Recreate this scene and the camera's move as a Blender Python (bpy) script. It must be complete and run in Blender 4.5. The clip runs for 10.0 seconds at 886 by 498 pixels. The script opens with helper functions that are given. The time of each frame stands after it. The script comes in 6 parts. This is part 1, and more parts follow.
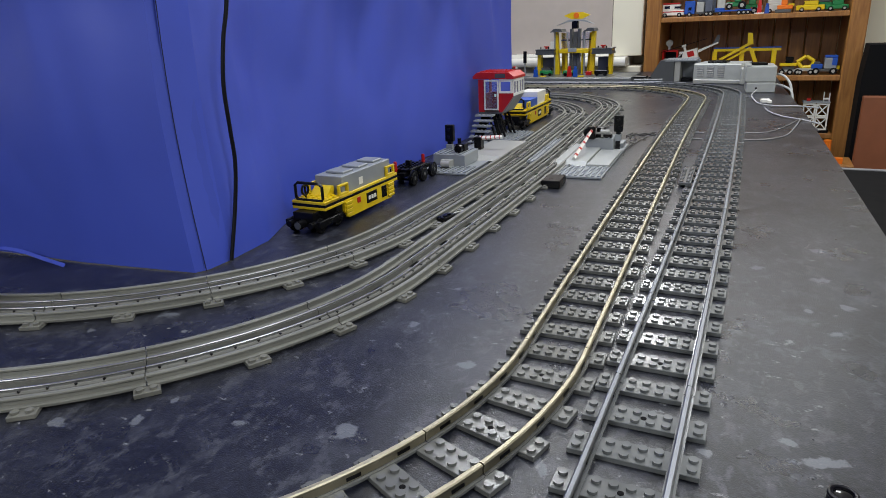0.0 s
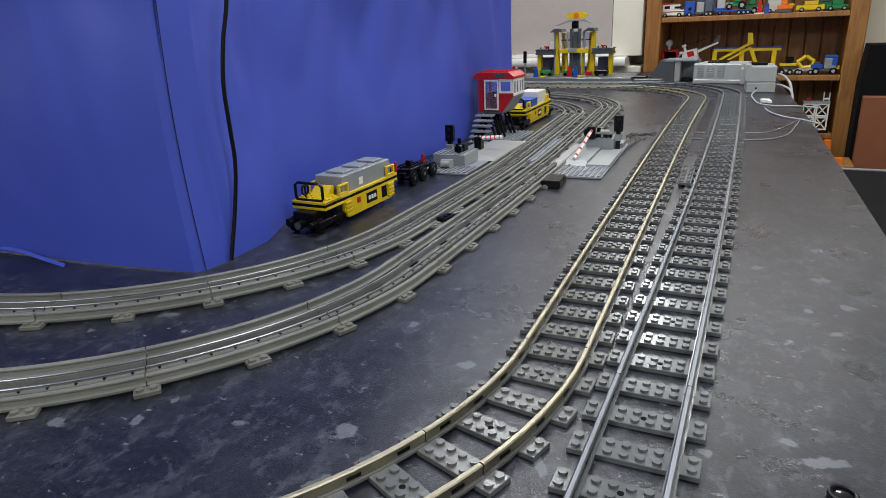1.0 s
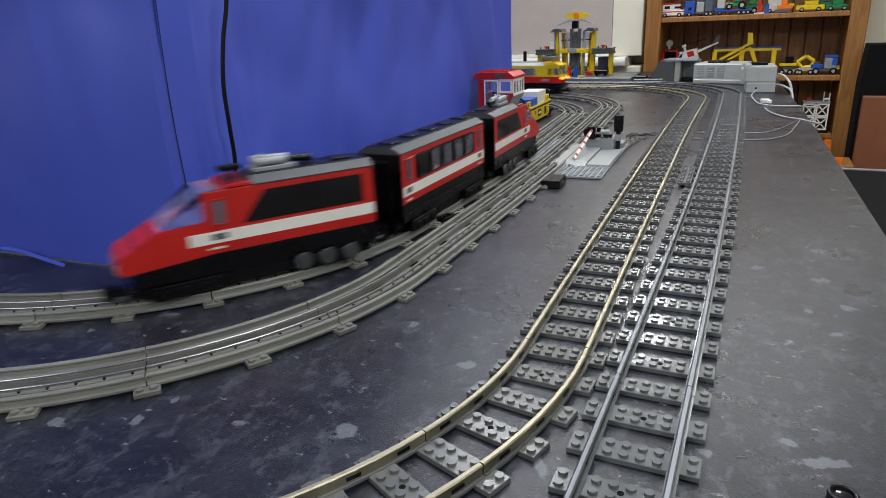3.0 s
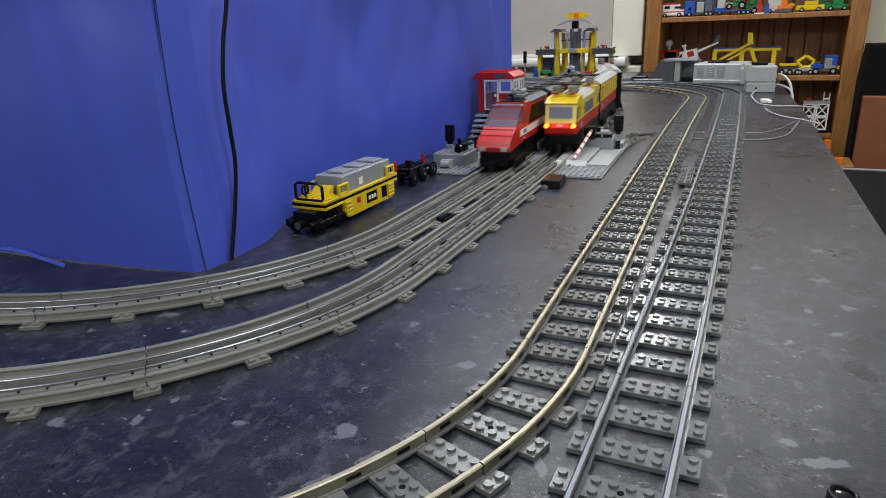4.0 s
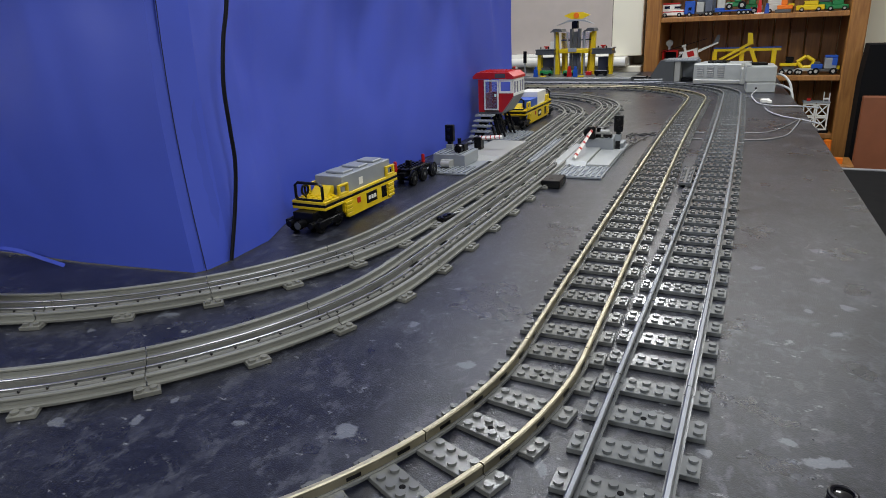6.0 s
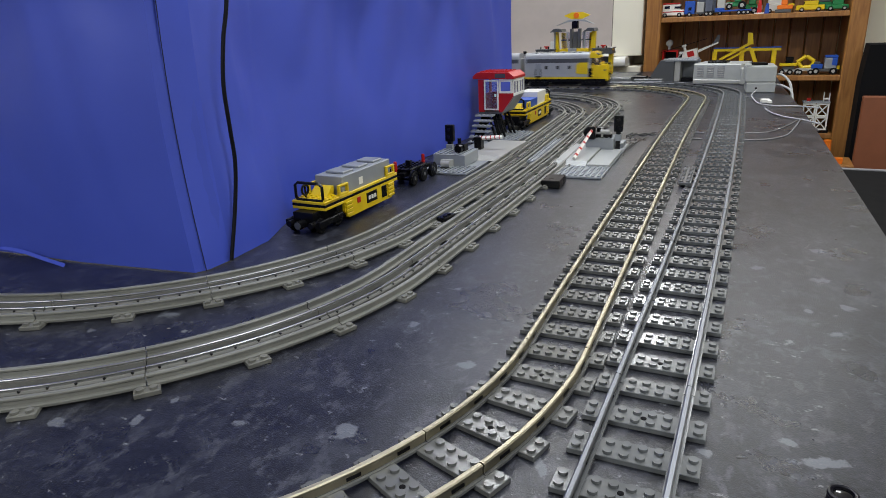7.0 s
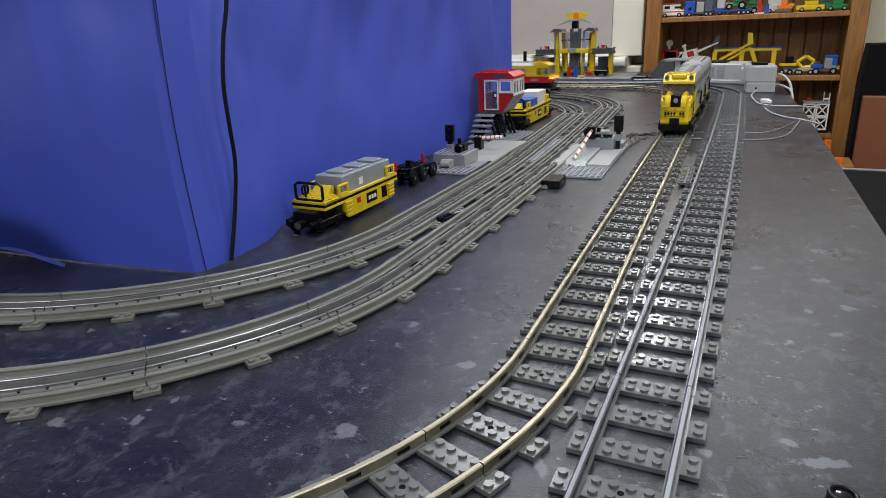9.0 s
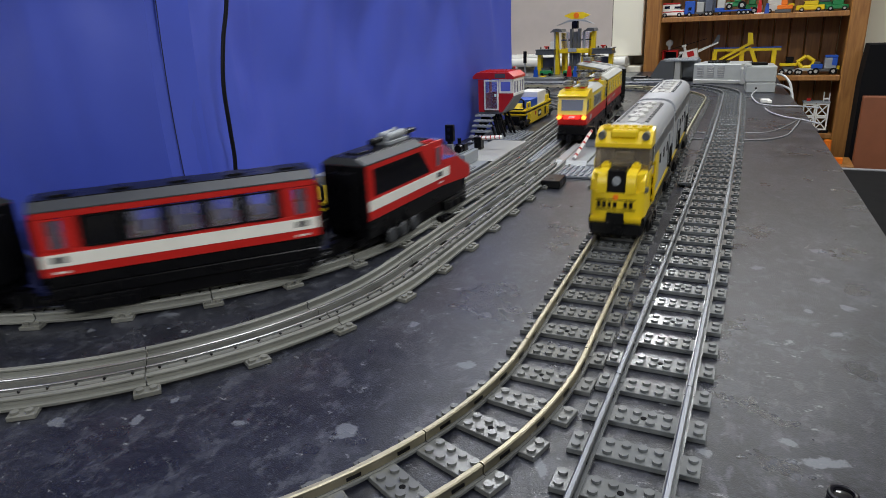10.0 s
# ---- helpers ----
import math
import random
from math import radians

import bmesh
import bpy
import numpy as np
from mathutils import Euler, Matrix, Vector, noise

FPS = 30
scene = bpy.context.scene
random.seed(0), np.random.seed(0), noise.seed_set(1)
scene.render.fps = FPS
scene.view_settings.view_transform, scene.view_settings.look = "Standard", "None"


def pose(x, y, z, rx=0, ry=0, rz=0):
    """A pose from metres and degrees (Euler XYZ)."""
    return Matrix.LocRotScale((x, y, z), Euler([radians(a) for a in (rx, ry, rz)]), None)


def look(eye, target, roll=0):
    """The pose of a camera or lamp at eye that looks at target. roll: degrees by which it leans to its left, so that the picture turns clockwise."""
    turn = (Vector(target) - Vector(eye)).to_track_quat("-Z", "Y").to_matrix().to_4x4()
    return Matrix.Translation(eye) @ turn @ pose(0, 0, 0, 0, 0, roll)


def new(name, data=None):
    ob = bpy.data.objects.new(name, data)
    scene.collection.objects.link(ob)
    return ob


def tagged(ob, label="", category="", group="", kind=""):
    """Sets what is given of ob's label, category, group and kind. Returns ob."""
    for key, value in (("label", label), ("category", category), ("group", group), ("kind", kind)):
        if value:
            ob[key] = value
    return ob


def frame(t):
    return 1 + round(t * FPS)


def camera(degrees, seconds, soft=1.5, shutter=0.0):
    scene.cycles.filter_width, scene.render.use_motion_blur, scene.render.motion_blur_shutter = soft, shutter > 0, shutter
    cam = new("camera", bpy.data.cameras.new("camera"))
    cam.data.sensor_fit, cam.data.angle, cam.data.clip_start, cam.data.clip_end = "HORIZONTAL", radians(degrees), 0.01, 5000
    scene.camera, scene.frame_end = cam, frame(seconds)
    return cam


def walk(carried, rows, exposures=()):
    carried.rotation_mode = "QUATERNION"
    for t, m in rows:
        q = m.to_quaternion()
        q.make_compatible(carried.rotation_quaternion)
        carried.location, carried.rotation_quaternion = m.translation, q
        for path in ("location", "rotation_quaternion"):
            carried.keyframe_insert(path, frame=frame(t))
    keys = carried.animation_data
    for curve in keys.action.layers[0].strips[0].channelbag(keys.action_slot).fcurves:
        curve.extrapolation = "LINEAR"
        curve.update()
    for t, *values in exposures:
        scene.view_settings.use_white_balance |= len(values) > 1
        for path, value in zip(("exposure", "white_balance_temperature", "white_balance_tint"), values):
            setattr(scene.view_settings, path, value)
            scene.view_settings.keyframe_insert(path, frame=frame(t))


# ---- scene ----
# The camera stands still beside the table.
cam = camera(68.585, 10.0, soft=0.7, shutter=0.5)
EYE = pose(0.0384, -0.2797, 0.2101, 70.778, 2.391, 25.277)
walk(cam, [(0.0, EYE), (10.0, EYE)], [(0.0, 0.0), (10.0, 0.0)])

# ---- light: evening room, area lights added out of view, some below the ceiling ----
world = bpy.data.worlds.new("room_dark")
scene.world = world
world.use_nodes = True
world.node_tree.nodes["Background"].inputs[0].default_value = (0.55, 0.6, 0.7, 1)
world.node_tree.nodes["Background"].inputs[1].default_value = 0.02


def room_lamp(eye, target, sx, sy, watts, colour=(0.94, 0.97, 1.0)):
    lamp = bpy.data.lights.new("room_lamp", "AREA")
    lamp.shape, lamp.size, lamp.size_y, lamp.energy, lamp.color = "RECTANGLE", sx, sy, watts, colour
    ob = new("room_lamp", lamp)
    ob.matrix_world = look(eye, target)


room_lamp((-0.75, 1.85, 1.58), (-0.55, 2.2, 0), 0.5, 0.3, 16)
# low light assumed where the highlight on the track mirrors to
room_lamp((-0.31, 2.36, 1.02), (-0.05, 0.4, 0), 0.12, 0.09, 3.6)
# added for the sheen over the table, no lamp known there
room_lamp((0.24, 2.40, 1.40), (0.04, 0.5, 0), 0.24, 0.16, 4.6)
# added fill for the screen's right wall and the cabin, no known source
room_lamp((1.25, -0.35, 1.30), (-0.4, 0.7, 0.1), 0.6, 0.25, 15.5)
# added fill from behind the camera for the screen's front
room_lamp((-0.75, -1.75, 1.10), (-0.6, 0.1, 0.2), 0.7, 0.30, 14.5)
# added broad overhead fill, assumed at the ceiling
room_lamp((-0.05, 0.75, 1.62), (-0.05, 0.8, 0), 1.1, 0.5, 20)


# ---- materials ----
def mat(name, colour, rough=0.5, metal=0.0, vary=0.12, scale=40.0, bump=0.0, bscale=200.0, coat=0.0, emit=0.0,
        alpha=None, spec=0.5):
    m = bpy.data.materials.new(name)
    m.use_nodes = True
    nt = m.node_tree
    b = nt.nodes["Principled BSDF"]
    b.inputs["Roughness"].default_value = rough
    b.inputs["Metallic"].default_value = metal
    b.inputs["Coat Weight"].default_value = coat
    b.inputs["Specular IOR Level"].default_value = spec
    tc = nt.nodes.new("ShaderNodeTexCoord")
    nz = nt.nodes.new("ShaderNodeTexNoise")
    nz.inputs["Scale"].default_value = scale
    nz.inputs["Detail"].default_value = 5
    nt.links.new(tc.outputs["Object"], nz.inputs["Vector"])
    info = nt.nodes.new("ShaderNodeObjectInfo")
    add = nt.nodes.new("ShaderNodeMath")
    add.operation = "MULTIPLY_ADD"
    nt.links.new(info.outputs["Random"], add.inputs[0])
    add.inputs[1].default_value = 0.35
    nt.links.new(nz.outputs[0], add.inputs[2])
    ramp = nt.nodes.new("ShaderNodeValToRGB")
    lo, hi = 1 - vary, 1 + vary
    ramp.color_ramp.elements[0].position = 0.35
    ramp.color_ramp.elements[1].position = 0.95
    ramp.color_ramp.elements[0].color = (*[min(1, c * lo) for c in colour], 1)
    ramp.color_ramp.elements[1].color = (*[min(1, c * hi) for c in colour], 1)
    nt.links.new(add.outputs[0], ramp.inputs[0])
    nt.links.new(ramp.outputs[0], b.inputs["Base Color"])
    rr = nt.nodes.new("ShaderNodeMapRange")
    rr.inputs["To Min"].default_value = max(0.02, rough - 0.08)
    rr.inputs["To Max"].default_value = min(1, rough + 0.1)
    nt.links.new(nz.outputs[0], rr.inputs["Value"])
    nt.links.new(rr.outputs[0], b.inputs["Roughness"])
    if bump:
        n2 = nt.nodes.new("ShaderNodeTexNoise")
        n2.inputs["Scale"].default_value = bscale
        n2.inputs["Detail"].default_value = 3
        nt.links.new(tc.outputs["Object"], n2.inputs["Vector"])
        bp = nt.nodes.new("ShaderNodeBump")
        bp.inputs["Strength"].default_value = bump
        bp.inputs["Distance"].default_value = 0.001
        nt.links.new(n2.outputs[0], bp.inputs["Height"])
        nt.links.new(bp.outputs[0], b.inputs["Normal"])
    if emit:
        b.inputs["Emission Color"].default_value = (*colour, 1)
        b.inputs["Emission Strength"].default_value = emit
    return m


def plastic(name, colour, rough=0.32):
    return mat(name, colour, rough, vary=0.07, scale=60, bump=0.04, bscale=90)


RED = plastic("red plastic", (0.47, 0.013, 0.010))
YELLOW = plastic("yellow plastic", (0.70, 0.50, 0.008))
WHITE = plastic("white plastic", (0.76, 0.75, 0.70))
BLACK = mat("black plastic", (0.0040, 0.0040, 0.005), 0.28, vary=0.1, scale=60, bump=0.04, bscale=90, spec=0.2)
GLOSSBLACK = mat("satin black plastic", (0.004, 0.004, 0.008), 0.3, spec=0.2)
LGREY = plastic("old light grey plastic", (0.36, 0.36, 0.34))
MGREY = plastic("bluish grey plastic", (0.26, 0.28, 0.30))
DGREY = plastic("dark grey plastic", (0.075, 0.08, 0.085))
ROOFGREY = plastic("roof grey plastic", (0.040, 0.043, 0.049), 0.50)
SILVER = plastic("flat silver plastic", (0.32, 0.335, 0.36), 0.34)
BLUE = plastic("blue plastic", (0.015, 0.08, 0.42))
GREEN = plastic("green plastic", (0.015, 0.20, 0.06))
ORANGE = plastic("orange plastic", (0.80, 0.18, 0.01))
TRANS = plastic("smoky window plastic", (0.085, 0.10, 0.14), 0.38)
DARKGLASS = plastic("black window plastic", (0.006, 0.006, 0.008), 0.12)
PALE = plastic("pale grey plastic", (0.37, 0.385, 0.375))
ROOFPALE = plastic("off-white roof plastic", (0.43, 0.44, 0.415))
RAILGREY = mat("old grey rail plastic", (0.19, 0.192, 0.175), 0.38, vary=0.15, scale=25, bump=0.08, bscale=120)
CONDBASE = mat("matt grey conductor base", (0.125, 0.125, 0.115), 0.65, vary=0.2, scale=40)
SLEEPER = mat("grey sleeper plastic", (0.15, 0.15, 0.135), 0.42, vary=0.25, scale=30, bump=0.05)
TIE = mat("dark grey tie plastic", (0.125, 0.132, 0.137), 0.22, vary=0.2, scale=30, bump=0.05)
OLDTIE = mat("old dark grey tie plastic", (0.115, 0.118, 0.117), 0.24, vary=0.25, scale=30, bump=0.05)
STEEL = mat("worn steel rail", (0.21, 0.22, 0.24), 0.50, metal=1.0, vary=0.2, scale=50, bump=0.1, bscale=300)
BRIGHT = mat("bright conductor metal", (0.50, 0.50, 0.51), 0.36, metal=1.0, vary=0.15, scale=50)
BRASS = mat("tarnished nickel rail", (0.40, 0.365, 0.27), 0.44, metal=1.0, vary=0.2, scale=50, bump=0.1, bscale=300)
CABLE = mat("black cable rubber", (0.004, 0.004, 0.006), 0.5, spec=0.15)
WIREGREY = mat("grey wire", (0.20, 0.20, 0.21), 0.5)
LEADGREY = mat("pale grey lead", (0.40, 0.41, 0.43), 0.5)
WIREDARK = mat("dark wire", (0.05, 0.05, 0.05), 0.5)
CREAM = mat("cream wall paint", (0.76, 0.73, 0.61), 0.8, vary=0.05, scale=6, bump=0.1)
CEIL = mat("white ceiling paint", (0.75, 0.74, 0.70), 0.9, vary=0.04, scale=5)
SILLW = mat("white gloss paint", (0.78, 0.77, 0.72), 0.35, vary=0.05)
BLIND = mat("beige blind cloth", (0.47, 0.415, 0.385), 0.9, vary=0.06, scale=20, bump=0.15, bscale=600)
CARPET = mat("brown carpet", (0.10, 0.08, 0.06), 0.95, vary=0.3, scale=60, bump=0.3)
BROWNB = mat("brown board", (0.20, 0.065, 0.028), 0.5, vary=0.2, scale=12)
FOLDSHADE = mat("dark blue fold shadow", (0.006, 0.008, 0.035), 0.9)
BLACKV = mat("black vinyl", (0.005, 0.005, 0.006), 0.8, vary=0.2, scale=30, spec=0.12)
EDGEGREY = mat("grey edging", (0.20, 0.20, 0.21), 0.4)
GLASS = plastic("clear plastic pane", (0.75, 0.75, 0.92), 0.05)
GLASS.node_tree.nodes["Principled BSDF"].inputs["Transmission Weight"].default_value = 0.92
GLASS.node_tree.nodes["Principled BSDF"].inputs["IOR"].default_value = 1.1
CLEAR = plastic("clear tan-tinted plastic", (0.80, 0.70, 0.55), 0.10)
CLEAR.node_tree.nodes["Principled BSDF"].inputs["Transmission Weight"].default_value = 0.92
CLEAR.node_tree.nodes["Principled BSDF"].inputs["IOR"].default_value = 1.15
AMBERPANE = plastic("yellowish pane", (0.26, 0.19, 0.05), 0.15)
SEAT = plastic("tan seat plastic", (0.20, 0.145, 0.045))
LAMPRED = mat("lit red lamp", (1.0, 0.03, 0.02), 0.2, emit=1.6)
LAMPYEL = mat("lit headlamp", (1.0, 0.30, 0.03), 0.2, emit=3.2)


SMEARS = [
    (-0.148, -0.031, 0.0101, 0.0074), (-0.113, 0.060, 0.0095, 0.0066), (-0.176, 0.103, 0.0042, 0.0058), (-0.264, -0.043, 0.0029, 0.0035),
    (-0.268, -0.068, 0.0041, 0.0051), (-0.209, -0.047, 0.0039, 0.0029), (-0.311, -0.087, 0.0055, 0.0054), (-0.404, 0.007, 0.0037, 0.0057),
    (-0.368, 0.050, 0.0085, 0.0071), (-0.041, -0.019, 0.0033, 0.0096), (0.033, 0.022, 0.0039, 0.0048), (0.083, 0.034, 0.0146, 0.0043),
    (0.070, 0.047, 0.0039, 0.0041), (0.102, 0.188, 0.0051, 0.0046), (0.052, 0.303, 0.0055, 0.0057), (0.099, 0.289, 0.0074, 0.0066),
    (0.101, 0.365, 0.0072, 0.0066), (0.088, 0.221, 0.0027, 0.0053), (0.113, 0.238, 0.0059, 0.0077),
]


def laminate():
    """Slate-look laminate with pale smears, flecks and a fine orange-peel relief."""
    m = bpy.data.materials.new("slate laminate")
    m.use_nodes = True
    nt = m.node_tree
    L = nt.links.new
    b = nt.nodes["Principled BSDF"]
    tc = nt.nodes.new("ShaderNodeTexCoord")

    def tex(scale, detail, rough=0.55, stretch=(1, 1, 1), dist=0.0, off=0.0):
        mp = nt.nodes.new("ShaderNodeMapping")
        mp.inputs["Scale"].default_value = stretch
        mp.inputs["Location"].default_value = (off, off * 0.7, 0)
        mp.inputs["Rotation"].default_value = (0, 0, 0.35)
        n = nt.nodes.new("ShaderNodeTexNoise")
        n.inputs["Scale"].default_value, n.inputs["Detail"].default_value = scale, detail
        n.inputs["Roughness"].default_value, n.inputs["Distortion"].default_value = rough, dist
        L(tc.outputs["Object"], mp.inputs["Vector"])
        L(mp.outputs[0], n.inputs["Vector"])
        return n.outputs[0]

    def ramp(src, p0, p1, c0, c1):
        r = nt.nodes.new("ShaderNodeValToRGB")
        r.color_ramp.elements[0].position, r.color_ramp.elements[1].position = p0, p1
        r.color_ramp.elements[0].color, r.color_ramp.elements[1].color = (*c0, 1), (*c1, 1)
        L(src, r.inputs[0])
        return r.outputs[0]

    def mix(fac, a, c, mode="MIX"):
        x = nt.nodes.new("ShaderNodeMix")
        x.data_type, x.blend_type = "RGBA", mode
        if isinstance(fac, float):
            x.inputs["Factor"].default_value = fac
        else:
            L(fac, x.inputs["Factor"])
        L(a, x.inputs["A"])
        if isinstance(c, tuple):
            x.inputs["B"].default_value = (*c, 1)
        else:
            L(c, x.inputs["B"])
        return x.outputs["Result"]

    def edge(src):
        r = nt.nodes.new("ShaderNodeMapRange")
        r.inputs["From Min"].default_value, r.inputs["From Max"].default_value = 2.2, 2.5
        r.inputs["To Min"].default_value, r.inputs["To Max"].default_value = 0.8, 0.0
        L(src, r.inputs["Value"])
        return r.outputs[0]

    rag = tex(95, 6, 0.66, (1, 1, 1), 0.0, 2.2)
    base = ramp(tex(9, 8, 0.65), 0.3, 0.72, (0.004, 0.005, 0.010), (0.034, 0.036, 0.048))
    fine = ramp(tex(70, 5, 0.7), 0.35, 0.75, (0.40, 0.40, 0.40), (1.6, 1.6, 1.6))
    col = mix(0.55, base, fine, "MULTIPLY")
    grain = ramp(tex(330, 3, 0.7, (1, 1, 1), 0.0, 4.4), 0.30, 0.72, (0.45, 0.45, 0.45), (1.7, 1.7, 1.7))
    col = mix(0.7, col, grain, "MULTIPLY")
    mottle = ramp(tex(75, 7, 0.72, (1.0, 0.7, 1), 0.2, 6.1), 0.53, 0.62, (0, 0, 0), (0.8, 0.8, 0.8))
    col = mix(mottle, col, (0.060, 0.063, 0.078))
    cloud = ramp(tex(42, 8, 0.78, (1.0, 0.7, 1), 0.2, 9.4), 0.54, 0.66, (0, 0, 0), (0.55, 0.55, 0.55))
    col = mix(cloud, col, (0.064, 0.068, 0.084))
    smear = ramp(tex(40, 7, 0.70, (0.75, 1.0, 1), 0.1, 3.1), 0.64, 0.68, (0, 0, 0), (0.7, 0.7, 0.7))
    col = mix(smear, col, (0.20, 0.21, 0.225))
    fleck = ramp(tex(130, 4, 0.66, (0.8, 1.2, 1), 0.0, 1.3), 0.64, 0.70, (0, 0, 0), (0.7, 0.7, 0.7))
    col = mix(fleck, col, (0.22, 0.23, 0.245))
    # the larger pale smears of the print: place and half sizes
    for x, y, u, w in SMEARS:
        mp = nt.nodes.new("ShaderNodeMapping")
        mp.vector_type = "TEXTURE"
        mp.inputs["Location"].default_value = (x, y, 0)
        mp.inputs["Rotation"].default_value = (0, 0, 0.44)
        mp.inputs["Scale"].default_value = (u * 1.25, w * 1.25, 1)
        L(tc.outputs["Object"], mp.inputs["Vector"])
        ln = nt.nodes.new("ShaderNodeVectorMath")
        ln.operation = "LENGTH"
        L(mp.outputs[0], ln.inputs[0])
        ad = nt.nodes.new("ShaderNodeMath")
        ad.operation = "MULTIPLY_ADD"
        L(rag, ad.inputs[0])
        ad.inputs[1].default_value = 3.4
        L(ln.outputs["Value"], ad.inputs[2])
        col = mix(edge(ad.outputs[0]), col, (0.14, 0.15, 0.175))
    L(col, b.inputs["Base Color"])
    rough = nt.nodes.new("ShaderNodeMapRange")
    L(tex(14, 4, 0.6, (1, 1, 1), 0.0, 5.0), rough.inputs["Value"])
    rough.inputs["To Min"].default_value, rough.inputs["To Max"].default_value = 0.22, 0.36
    b.inputs["Specular IOR Level"].default_value = 0.42
    L(rough.outputs[0], b.inputs["Roughness"])
    bp = nt.nodes.new("ShaderNodeBump")
    bp.inputs["Strength"].default_value, bp.inputs["Distance"].default_value = 0.45, 0.0005
    L(tex(900, 3), bp.inputs["Height"])
    L(bp.outputs[0], b.inputs["Normal"])
    return m


def pine():
    m = bpy.data.materials.new("orange pine")
    m.use_nodes = True
    nt = m.node_tree
    L = nt.links.new
    b = nt.nodes["Principled BSDF"]
    tc = nt.nodes.new("ShaderNodeTexCoord")
    mp = nt.nodes.new("ShaderNodeMapping")
    mp.inputs["Scale"].default_value = (14, 14, 1.2)
    n = nt.nodes.new("ShaderNodeTexNoise")
    n.inputs["Scale"].default_value, n.inputs["Detail"].default_value, n.inputs["Distortion"].default_value = 5, 5, 1.2
    L(tc.outputs["Object"], mp.inputs["Vector"])
    L(mp.outputs[0], n.inputs["Vector"])
    r = nt.nodes.new("ShaderNodeValToRGB")
    r.color_ramp.elements[0].position, r.color_ramp.elements[1].position = 0.3, 0.7
    r.color_ramp.elements[0].color, r.color_ramp.elements[1].color = (0.215, 0.085, 0.020, 1), (0.385, 0.175, 0.045, 1)
    L(n.outputs[0], r.inputs[0])
    L(r.outputs[0], b.inputs["Base Color"])
    b.inputs["Roughness"].default_value = 0.42
    return m


def cloth():
    m = mat("blue backing paper", (0.056, 0.092, 0.53), 0.42, vary=0.10, scale=5, bump=0.12, bscale=40)
    return m


SLATE, PINE, CLOTH = laminate(), pine(), cloth()


